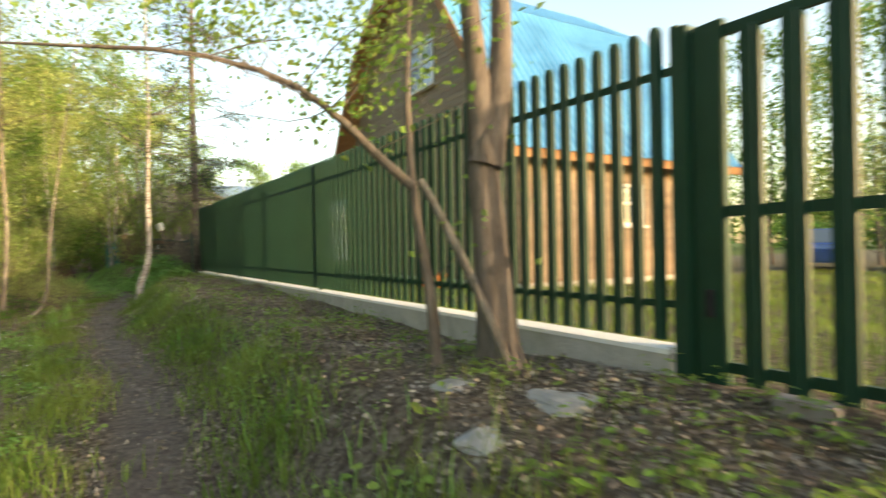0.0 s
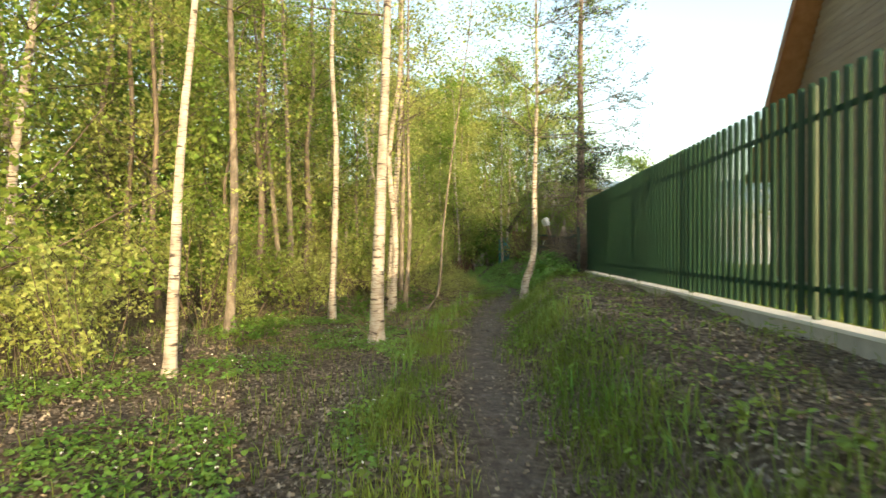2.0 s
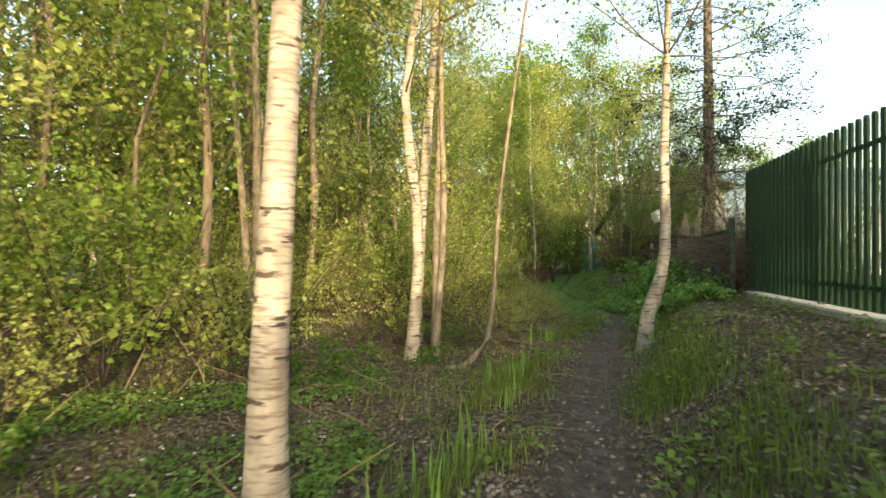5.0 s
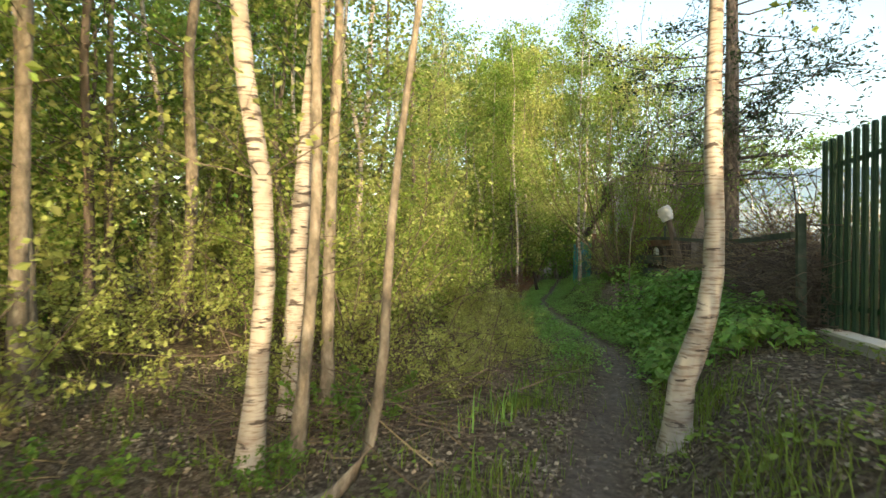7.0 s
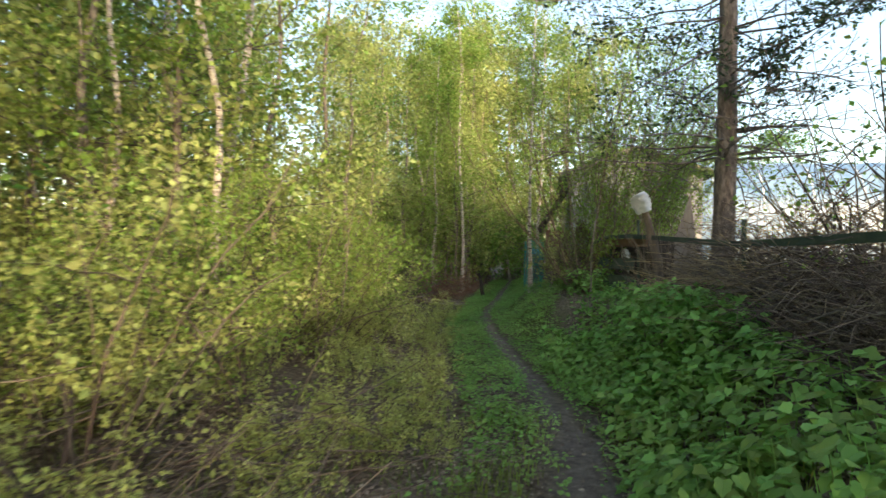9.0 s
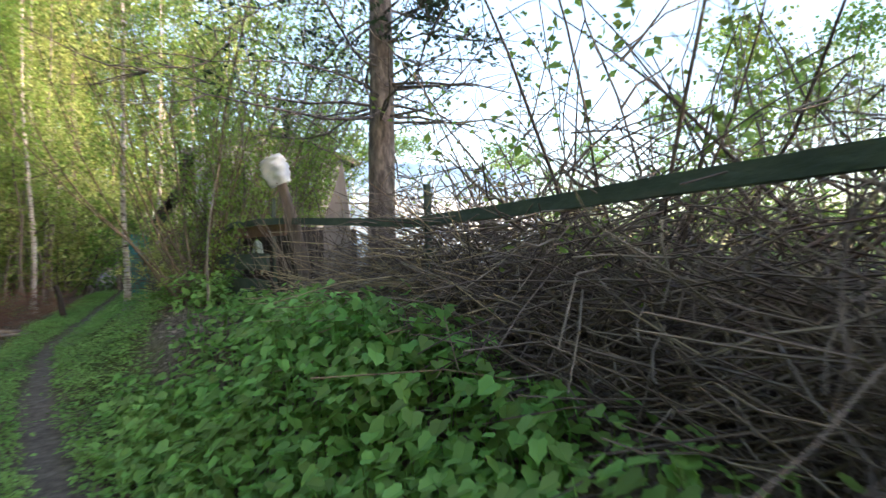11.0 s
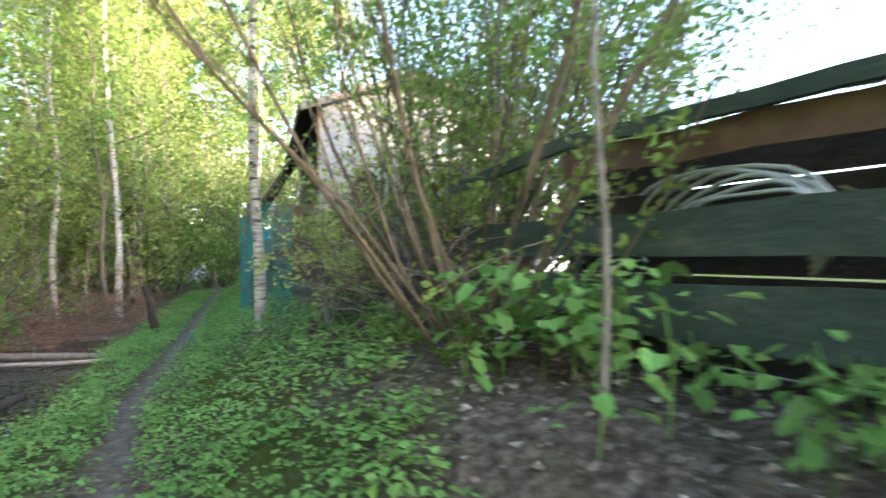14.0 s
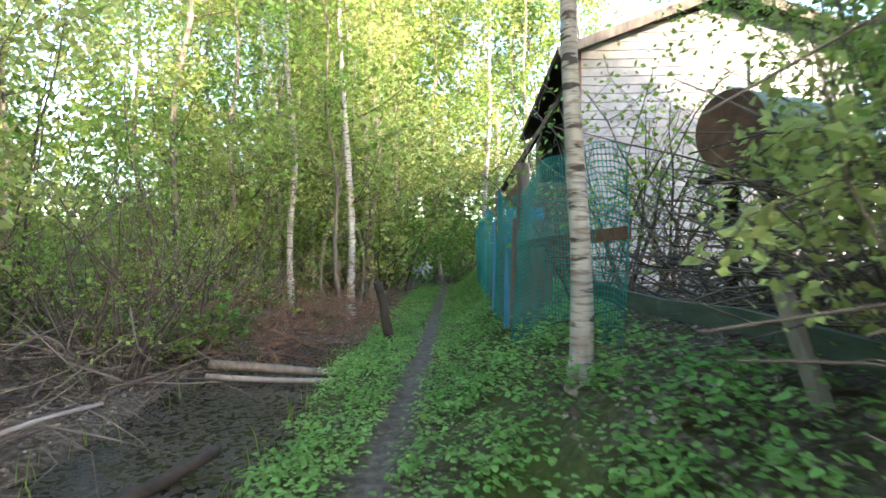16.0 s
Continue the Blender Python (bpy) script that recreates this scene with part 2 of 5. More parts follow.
def ground_material():
    """Leaf litter and soil, trodden earth where the attribute 'trod' is high, moss and green where 'green' is."""
    m = bpy.data.materials.new("forest_ground")
    m.use_nodes = True
    t = m.node_tree
    n, link = t.nodes, t.links.new
    tc = n.new("ShaderNodeTexCoord")

    def noise_ramp(scale, stops, detail=8):
        no, r = n.new("ShaderNodeTexNoise"), n.new("ShaderNodeValToRGB")
        no.inputs["Scale"].default_value, no.inputs["Detail"].default_value, no.inputs["Roughness"].default_value = scale, detail, 0.7
        link(tc.outputs["Object"], no.inputs["Vector"])
        e = r.color_ramp.elements
        while len(e) < len(stops):
            e.new(0.5)
        for k, (p, c) in zip(e, stops):
            k.position, k.color = p, (*c, 1)
        link(no.outputs[0], r.inputs[0])
        return r.outputs[0], no.outputs[0]
    litter, _ = noise_ramp(16, [(0.34, (0.05, 0.038, 0.03)), (0.5, (0.14, 0.11, 0.085)), (0.64, (0.28, 0.235, 0.19))])
    earth, _ = noise_ramp(11, [(0.3, (0.085, 0.07, 0.062)), (0.5, (0.16, 0.135, 0.12)), (0.7, (0.27, 0.235, 0.215))])
    green, _ = noise_ramp(6, [(0.3, (0.05, 0.08, 0.018)), (0.7, (0.13, 0.17, 0.035))])
    _, rough = noise_ramp(30, [(0, (0, 0, 0)), (1, (1, 1, 1))])
    _, patch = noise_ramp(1.6, [(0, (0, 0, 0)), (1, (1, 1, 1))], 5)
    c = litter
    for name, other in (("green", green), ("trod", earth)):
        at, add, mr, x = n.new("ShaderNodeAttribute"), n.new("ShaderNodeMath"), n.new("ShaderNodeMapRange"), n.new("ShaderNodeMix")
        at.attribute_name = name
        add.operation = "ADD"
        link(at.outputs["Fac"], add.inputs[0])
        link(patch, add.inputs[1])
        mr.inputs[1].default_value, mr.inputs[2].default_value = 0.8, 1.3
        link(add.outputs[0], mr.inputs[0])
        x.data_type = "RGBA"
        link(mr.outputs[0], x.inputs[0])
        link(c, x.inputs[6])
        link(other, x.inputs[7])
        c = x.outputs[2]
    b = n["Principled BSDF"]
    link(c, b.inputs["Base Color"])
    b.inputs["Roughness"].default_value, b.inputs["Specular IOR Level"].default_value = 0.95, 0.15
    bp = n.new("ShaderNodeBump")
    bp.inputs["Strength"].default_value, bp.inputs["Distance"].default_value = 0.9, 0.05
    link(rough, bp.inputs["Height"])
    link(bp.outputs[0], b.inputs["Normal"])
    return m


M_GLASS, M_BIRCH, M_WATER, M_GROUND = glass_material(), birch_material(), water_material(), ground_material()


# ---- mesh helpers ----
def mesh(name, verts, faces, mat, smooth=False):
    me = bpy.data.meshes.new(name)
    me.from_pydata(np.asarray(verts).tolist(), [], np.asarray(faces).tolist() if not isinstance(faces, list) else faces)
    me.materials.append(mat)
    if smooth:
        me.polygons.foreach_set("use_smooth", [True] * len(me.polygons))
    return me


def thing(name, label, category, group="", kind="", at=(0, 0, 0), turn=0.0):
    ob = new(name)
    ob.location, ob.rotation_euler = at, (0, 0, turn)
    return tagged(ob, label, category, group, kind)


def part(name, me, parent, label="", at=None):
    ob = new(name, me)
    ob.parent = parent
    if at is not None:
        ob.location = at
    return tagged(ob, label) if label else ob


def box(sx, sy, sz, mat, at=(0, 0, 0), bevel=0.0, name="piece"):
    """A block whose foot is centred at 'at'."""
    bm = bmesh.new()
    bmesh.ops.create_cube(bm, size=1, matrix=Matrix.Translation((at[0], at[1], at[2] + sz / 2)) @ Matrix.Diagonal((sx, sy, sz, 1)))
    if bevel:
        bmesh.ops.bevel(bm, geom=bm.edges[:], offset=bevel, segments=2, affect="EDGES")
    me = bpy.data.meshes.new(name)
    bm.to_mesh(me)
    bm.free()
    me.materials.append(mat)
    return me


def beam(a, b, w, h, mat, name="beam", wobble=0.0):
    """A plank from a to b, w thick and h high, slightly uneven."""
    a, b = Vector(a), Vector(b)
    d = (b - a).normalized()
    side = d.cross(Vector((0, 0, 1)))
    side = side.normalized() if side.length > 0.01 else Vector((1, 0, 0))
    up = side.cross(d)
    rings, n = [], 7
    for i in range(n):
        p = a.lerp(b, i / (n - 1)) + up * wobble * (noise.noise(Vector((i * 0.7, a.x, a.y))))
        k = 1 + 0.06 * noise.noise(Vector((i, b.x, 3)))
        for s, u in ((-1, -1), (-1, 1), (1, 1), (1, -1)):
            rings.append(p + side * s * w / 2 + up * u * h / 2 * k)
    faces = [(4 * i + j, 4 * i + (j + 1) % 4, 4 * i + 4 + (j + 1) % 4, 4 * i + 4 + j) for i in range(n - 1) for j in range(4)]
    faces += [(3, 2, 1, 0), tuple(4 * n - 4 + j for j in range(4))]
    return mesh(name, [tuple(v) for v in rings], faces, mat)


def tube(points, radii, seg=8, rough=0.0, base=0):
    """Vertices and faces of a tapering tube along points."""
    p = np.asarray(points, float)
    r = np.asarray(radii, float)
    t = np.gradient(p, axis=0)
    t /= np.linalg.norm(t, axis=1, keepdims=True) + 1e-9
    ref = np.where(np.abs(t[:, 2:3]) > 0.9, np.array([[1.0, 0, 0]]), np.array([[0, 0, 1.0]]))
    u = np.cross(t, ref)
    u /= np.linalg.norm(u, axis=1, keepdims=True) + 1e-9
    w = np.cross(t, u)
    a = np.linspace(0, 2 * np.pi, seg, endpoint=False)
    rr = r[:, None] * (1 + rough * np.sin(a[None] * 3 + p[:, 2:3] * 2.3) + rough * rng.normal(0, 0.5, (len(p), seg)))
    v = p[:, None] + rr[..., None] * (np.cos(a)[None, :, None] * u[:, None] + np.sin(a)[None, :, None] * w[:, None])
    k = len(p)
    i, j = np.meshgrid(np.arange(k - 1), np.arange(seg), indexing="ij")
    j2 = (j + 1) % seg
    f = np.stack([i * seg + j, i * seg + j2, (i + 1) * seg + j2, (i + 1) * seg + j], -1).reshape(-1, 4) + base
    return v.reshape(-1, 3), f


def tubes(list_of, seg=5, rough=0.0):
    vs, fs, base = [], [], 0
    for pts, radii in list_of:
        v, f = tube(pts, radii, seg, rough, base)
        vs.append(v)
        fs.append(f)
        base += len(v)
    return np.concatenate(vs), np.concatenate(fs)


def leaf_cards(centres, size, spread=0.5, droop=0.2, long=1.6, flat=1.0):
    """Folded four-cornered leaves, one per centre, at random turns; a low flat lays them down."""
    c = np.asarray(centres, float)
    k = len(c)
    s = size * rng.uniform(1 - spread, 1 + spread, (k, 1))
    d = rng.normal(0, 1, (k, 3))
    d[:, 2] = (d[:, 2] * 0.6 - droop) * flat
    d /= np.linalg.norm(d, axis=1, keepdims=True)
    u = np.cross(d, rng.normal(0, 1, (k, 3)))
    u[:, 2] *= flat
    u /= np.linalg.norm(u, axis=1, keepdims=True) + 1e-9
    w = np.cross(d, u)
    tip, mid = c + d * s * long, c + d * s * long * 0.45
    v = np.stack([c, mid + u * s * 0.55 + w * s * 0.18, tip, mid - u * s * 0.55 + w * s * 0.18], 1).reshape(-1, 3)
    b = np.arange(k)[:, None] * 4
    f = np.concatenate([b + [[0, 1, 2]], b + [[0, 2, 3]]], 1).reshape(-1, 3)
    return v, f


def blades(xy, zs, height, width, lean=0.4):
    """Two-segment grass blades that bend over."""
    k = len(xy)
    h = height * rng.uniform(0.5, 1.3, k)
    a = rng.uniform(0, 2 * np.pi, k)
    o = np.stack([np.cos(a), np.sin(a)], 1)
    s = np.stack([-o[:, 1], o[:, 0]], 1) * (width * rng.uniform(0.6, 1.3, (k, 1)))
    ln = lean * rng.uniform(0.2, 1.4, k) * h
    def at(f, side, bend):
        q = np.empty((k, 3))
        q[:, :2] = xy + o * (ln * bend)[:, None] + s * side
        q[:, 2] = zs + h * f
        return q
    v = np.stack([at(0, -1, 0), at(0, 1, 0), at(0.6, 0.7, 0.35), at(0.6, -0.7, 0.35), at(1 - 0.12 * lean, 0, 1)], 1).reshape(-1, 3)
    b = np.arange(k) * 5
    faces = np.stack([b, b + 1, b + 2, b, b + 2, b + 3, b + 3, b + 2, b + 4], 1).reshape(-1, 3)
    return v, faces


# ---- ground ----
PATH_Y = np.array([-30, -4, 0, 5, 9, 13, 16.5, 18.5, 20, 22, 25, 29, 33, 40, 50, 90])
PATH_X = np.array([-1.9, -1.9, -1.95, -1.9, -2.35, -2.5, -2.3, -2.06, -2.15, -2.6, -3.3, -3.95, -4.0, -4.2, -4.5, -6])


def path_x(y):
    return np.interp(y, PATH_Y, PATH_X)


def step(a, b, v):
    t = np.clip((v - a) / (b - a), 0, 1)
    return t * t * (3 - 2 * t)


def ripple(x, y):
    return (np.sin(x * 1.7 + 1.3 * np.sin(y * 0.9)) * np.sin(y * 1.3 + 0.8 * np.sin(x * 1.1)) * 0.05
            + np.sin(x * 4.1 + y * 2.2) * np.sin(y * 5.3 - x * 1.9) * 0.018)


def ditch(x, y):
    """1 inside the wet ditch beside the path."""
    cx = -5.65 - 0.2 * np.sin(y * 0.8)
    return (1 - step(0.45, 0.95, np.abs(x - cx))) * step(28.2, 29.2, y) * (1 - step(34.0, 35.5, y))


def ground_z(x, y):
    x, y = np.asarray(x, float), np.asarray(y, float)
    d = x - path_x(y)
    z = -0.05 - 0.05 * step(24, 30, y)
    z = z + (0.50 + 0.13 * step(4, 10, y)) * step(0.25, 1.35, d - 0.35 * step(17.5, 19, y) * (1 - step(22.5, 24.5, y))) * (1 - 0.3 * step(2.9, 4.4, d)) + 0.2 * step(17.5, 20, y) * step(0.9, 2.0, d) * (1 - step(3, 6, d))
    z = z - 0.10 * step(-0.4, -1.8, d) + 0.22 * step(-2.4, -7, d)
    z = z - 0.35 * ditch(x, y)
    calm = 1 - 0.7 * step(0.5, 0.1, np.abs(d))
    return z + ripple(x, y) * calm


def axis(lo, hi, fine, far):
    inner = np.arange(lo, hi + fine / 2, fine)
    g, outer = fine, []
    p = hi
    while p < far:
        g *= 1.35
        p += g
        outer.append(p)
    g, before = fine, []
    p = lo
    while p > -far:
        g *= 1.35
        p -= g
        before.append(p)
    return np.concatenate([before[::-1], inner, outer])


gx, gy = axis(-11, 4, 0.13, 900), axis(-4, 46, 0.13, 900)
X, Y = np.meshgrid(gx, gy)
Z = ground_z(X, Y)
nx, ny = len(gx), len(gy)
ii, jj = np.meshgrid(np.arange(ny - 1), np.arange(nx - 1), indexing="ij")
q = ii * nx + jj
me = mesh("ground", np.stack([X, Y, Z], -1).reshape(-1, 3), np.stack([q, q + 1, q + nx + 1, q + nx], -1).reshape(-1, 4), M_GROUND, True)
D = X - path_x(Y)
trod = 0.75 * np.exp(-(D / (0.34 - 0.14 * step(22, 27, Y))) ** 2)
verdure = 0.32 * np.exp(-((np.abs(D) - 0.75) / 0.45) ** 2) + 0.45 * step(19, 27, Y) * (1 - step(-1.3, -1.8, D)) + 0.5 * step(1.2, 2.5, X) - 0.1
for nm, val in (("trod", trod), ("green", verdure)):
    me.attributes.new(nm, "FLOAT", "POINT").data.foreach_set("value", val.reshape(-1).astype(np.float32))
tagged(new("ground", me), "forest floor of brown leaf litter with a trodden earth path", "ground", kind="structure")
wv = [(-7.6, 27.6, -0.24), (-4.3, 27.6, -0.24), (-4.3, 36.2, -0.24), (-7.6, 36.2, -0.24)]
tagged(new("water", mesh("water", wv, [(0, 1, 2, 3)], M_WATER)), "dark still water standing in the ditch", "water", kind="structure")

# ---- green picket fence ----
def fence_x(y):
    return 0.055 * (18.0 - y)


F_TURN = math.atan(0.055)
FENCE_Y0, FENCE_Y1 = 0.98, 18.0


def on_fence(y, z, off=0.0):
    return (fence_x(y) + off, y, z)


def coping_z(y):
    return 0.64 + 0.0035 * y


plinth = thing("fence_plinth", "low concrete plinth with its top coloured sunlit white under the picket fence", "wall", kind="structure")
cuts = [FENCE_Y0, 3.4, 6.0, 9.4, 12.4, 15.3, FENCE_Y1]
for a, b in zip(cuts, cuts[1:]):
    m0 = (a + b) / 2
    part("concrete_block", beam(on_fence(a + 0.006, coping_z(a) - 0.30), on_fence(b - 0.006, coping_z(b) - 0.30), 0.22, 0.55, M_CONCRETE, "concrete_block"), plinth)
    part("coping", beam(on_fence(a + 0.006, coping_z(a) - 0.012), on_fence(b - 0.006, coping_z(b) - 0.012), 0.235, 0.03, M_SUNLITCAP, "coping"), plinth, "coping coloured sunlit white")

fence = thing("picket_fence", "tall dark green steel picket fence on a concrete plinth", "fence")


def picket_mesh(h, w=0.090):
    """A pressed steel picket: folded edges, raised middle rib, rounded top."""
    prof = [(-w / 2, 0.016), (-w / 2 + 0.008, -0.006), (-0.022, -0.006), (-0.014, -0.018), (0.014, -0.018), (0.022, -0.006), (w / 2 - 0.008, -0.006), (w / 2, 0.016)]
    v, f, k = [], [], len(prof)
    for z, sq in ((0, 1), (h - 0.05, 1), (h - 0.02, 0.86), (h, 0.5)):
        v += [(px * sq, py, z) for px, py in prof]
    for z, sq in ((h, 0.5), (h - 0.02, 0.86), (h - 0.05, 1), (0, 1)):
        v += [(px * sq, py + 0.004, z) for px, py in prof]
    for r in range(7):
        f += [(r * k + i, r * k + i + 1, (r + 1) * k + i + 1, (r + 1) * k + i) for i in range(k - 1)]
    me = mesh("picket", v, f, M_FENCE)
    me.transform(Matrix.Rotation(math.pi / 2 * -1, 4, "Z"))
    return me


PICKET = picket_mesh(1.97)
y = FENCE_Y0 + 0.13
while y < FENCE_Y1 + 0.02:
    ob = part("picket", PICKET, fence, at=on_fence(y, coping_z(y) + 0.045, -0.03))
    ob.rotation_euler = (0, 0, F_TURN)
    y += 0.158
for zr in (0.27, 1.72):
    part("rail", beam(on_fence(FENCE_Y0, coping_z(1) + zr), on_fence(FENCE_Y1, coping_z(18) + zr), 0.03, 0.045, M_FENCE, "rail"), fence)
for y in (1.0, 3.9, 7.3, 10.2, 12.9, 15.4, 17.97):
    ob = part("post", box(0.06, 0.06, 2.0, M_FENCE, bevel=0.006, name="post"), fence, at=on_fence(y, coping_z(y), 0.035))

gate = thing("gate", "dark green steel picket gate beside the fence post", "gate")
part("gate_post", box(0.12, 0.12, 2.3, M_FENCE, bevel=0.01), gate, at=on_fence(0.93, 0.30))
part("gate_post", box(0.10, 0.10, 2.2, M_FENCE, bevel=0.01), gate, at=on_fence(-2.6, 0.30))
part("stile", box(0.06, 0.19, 2.1, M_FENCE, bevel=0.008), gate, at=on_fence(0.765, 0.47))
part("latch", box(0.03, 0.05, 0.16, M_TYRE, bevel=0.006), gate, "black latch plate", on_fence(0.76, 0.86, -0.045))
for zr in (0.58, 1.47, 2.50):
    part("gate_rail", beam(on_fence(0.75, zr), on_fence(-2.55, zr - 0.02), 0.035, 0.06, M_FENCE, "gate_rail"), gate)
GP = picket_mesh(1.98, 0.125)
for k in range(14):
    ob = part("picket", GP, gate, at=on_fence(0.52 - 0.215 * k, 0.50, -0.03))
    ob.rotation_euler = (0, 0, F_TURN)
sill = thing("gate_sill", "narrow concrete sill under the gate", "sill", kind="structure")
part("slab", beam(on_fence(0.86, 0.36), on_fence(-3.0, 0.36), 0.16, 0.20, M_CONCRETE, "slab"), sill)
for k, (by, tint) in enumerate(((0.15, M_PALEWOOD), (-0.45, M_RUST))):
    b = tagged(new("brick", box(0.12, 0.26, 0.09, tint, bevel=0.01)), "loose brick lying on the soil by the gate", "brick", "bricks by the gate")
    b.location = (fence_x(by) - 0.28, by, float(ground_z(fence_x(by) - 0.28, by)) - 0.02)
    b.rotation_euler = (0, 0, 0.15 + 0.2 * k)

# ---- house ----
HX0, HX1, HY0, HY1 = 5.2, 11.6, 8.0, 18.6
HYC = (HY0 + HY1) / 2
house = thing("house", "ochre clapboard house with a blue metal mansard roof", "house")
PROF = [(HY0 - 0.55, 3.25), (HY0 + 2.5, 7.6), (HYC, 9.4), (HY1 - 2.5, 7.6), (HY1 + 0.55, 3.25)]


def gable_half(z):
    """Half width of the gable at a height."""
    if z < 3.6:
        return (HY1 - HY0) / 2
    if z < 7.5:
        return (HY1 - HY0) / 2 - (z - 3.6) * 2.45 / 3.9 - 0.1
    return max(0.05, (HYC - HY0 - 2.55) * (9.2 - z) / 1.7)


part("wall", box(HX1 - HX0 - 0.06, HY1 - HY0 - 0.06, 3.5, M_SIDING, ((HX0 + HX1) / 2, HYC, 0.2)), house)
z, course = 0.55, 0.15
while z < 9.0:
    hw = gable_half(z + course)
    part("clapboard", beam((HX0 - 0.01, HYC - hw, z + course / 2), (HX0 - 0.01, HYC + hw, z + course / 2), 0.05, course - 0.008, M_SIDING, "clapboard"), house)
    if z < 3.3:
        part("clapboard", beam((HX0, HY0 - 0.01, z + course / 2), (HX1, HY0 - 0.01, z + course / 2), 0.05, course - 0.008, M_SIDING, "clapboard"), house)
    z += course
gv = [(HX0 + 0.02, a, b) for a, b in ((HY0, 3.4), (HY0 + 2.5, 7.4), (HYC, 9.2), (HY1 - 2.5, 7.4), (HY1, 3.4))] + [(HX1, a, b) for a, b in ((HY0, 3.4), (HY0 + 2.5, 7.4), (HYC, 9.2), (HY1 - 2.5, 7.4), (HY1, 3.4))]
part("gable", mesh("gable", gv, [(4, 3, 2, 1, 0), (5, 6, 7, 8, 9)], M_SIDING), house)
for (ya, za), (yb, zb) in zip(PROF, PROF[1:]):
    ln = math.hypot(yb - ya, zb - za)
    ny_, nz_ = -(zb - za) / ln, (yb - ya) / ln
    x0, x1 = HX0 - 0.6, HX1 + 0.6
    v = []
    n_rib = 36
    for k in range(n_rib * 2 + 1):
        xx = x0 + (x1 - x0) * k / (n_rib * 2)
        up = 0.03 if k % 2 else 0.0
        for yy, zz in ((ya, za), (yb, zb)):
            v.append((xx, yy + ny_ * (0.06 + up), zz + nz_ * (0.06 + up)))
    part("roof_sheet", mesh("roof_sheet", v, [(2 * k, 2 * k + 1, 2 * k + 3, 2 * k + 2) for k in range(n_rib * 2)], M_ROOF), house, "ribbed blue metal roof")
    sv = [(x0, ya, za), (x1, ya, za), (x1, yb, zb), (x0, yb, zb)]
    part("soffit", mesh("soffit", sv, [(0, 1, 2, 3)], M_SOFFIT), house, "red-brown boarded soffit")
    part("fascia", beam((x0, ya, za), (x0, yb, zb), 0.04, 0.22, M_SOFFIT, "fascia"), house)
part("eave_board", beam((HX0 - 0.6, PROF[0][0], 3.2), (HX1 + 0.6, PROF[0][0], 3.2), 0.04, 0.2, M_SOFFIT, "eave_board"), house)


def window(parent, at, w, h, along_y):
    wd = part("window", box(0.04, w, h, M_GLASS, name="pane") if along_y else box(w, 0.04, h, M_GLASS, name="pane"), parent, "white-framed window", at)
    for k in (-1, 0, 1):
        o = k * (w - 0.07) / 2
        part("frame", box(0.07, 0.07, h, M_WHITE, (-0.02, o, 0)) if along_y else box(0.07, 0.07, h, M_WHITE, (o, -0.02, 0)), wd)
    for zz in (0, h * 0.5, h - 0.07):
        part("frame", box(0.075, w, 0.07, M_WHITE, (-0.02, 0, zz)) if along_y else box(w, 0.075, 0.07, M_WHITE, (0, -0.02, zz)), wd)
    part("sill", box(0.14, w + 0.16, 0.05, M_WHITE, (-0.05, 0, -0.05)) if along_y else box(w + 0.16, 0.14, 0.05, M_WHITE, (0, -0.05, -0.05)), wd)
    return wd


window(house, (HX0 - 0.04, 12.25, 5.72), 1.45, 1.38, True)
window(house, (8.55, HY0 - 0.04, 1.75), 0.8, 1.0, False)
plinth_h = part("foundation", box(HX1 - HX0 + 0.1, HY1 - HY0 + 0.1, 0.35, M_CONCRETE, ((HX0 + HX1) / 2, HYC, 0.15)), house, "grey foundation")


# ---- cars in the yard ----
def car(at, turn, paint, label):
    c = thing("car", label, "car", at=at, turn=turn)
    bm = bmesh.new()
    prof = [(-2.0, 0.35), (-2.05, 0.75), (-1.2, 0.92), (-0.65, 1.38), (0.75, 1.42), (1.45, 0.98), (2.0, 0.9), (2.05, 0.4)]
    left = [bm.verts.new((px, -0.8 + (0.14 if pz > 1.2 else 0), pz)) for px, pz in prof]
    right = [bm.verts.new((px, 0.8 - (0.14 if pz > 1.2 else 0), pz)) for px, pz in prof]
    bm.faces.new(left)
    bm.faces.new(right[::-1])
    for k in range(len(prof)):
        k2 = (k + 1) % len(prof)
        bm.faces.new((left[k2], left[k], right[k], right[k2]))
    bmesh.ops.recalc_face_normals(bm, faces=bm.faces[:])
    bmesh.ops.bevel(bm, geom=bm.edges[:], offset=0.06, segments=2, affect="EDGES")
    b = bpy.data.meshes.new("body")
    bm.to_mesh(b)
    bm.free()
    b.materials.append(paint)
    part("body", b, c)
    for s in (-1, 1):
        part("side_window", box(1.5, 0.02, 0.34, M_GLASS, (0.05, s * 0.735, 0.97), 0.005), c)
        for px in (-1.3, 1.3):
            v, f = tube([(px, s * 0.62, 0.32), (px, s * 0.66, 0.32), (px, s * 0.82, 0.32), (px, s * 0.86, 0.32)], [0.2, 0.32, 0.32, 0.2], 16)
            part("wheel", mesh("wheel", v, f, M_TYRE, True), c)
    part("windscreen", beam((-1.17, 0, 0.95), (-0.68, 0, 1.35), 1.2, 0.02, M_GLASS, "windscreen"), c)
    return c


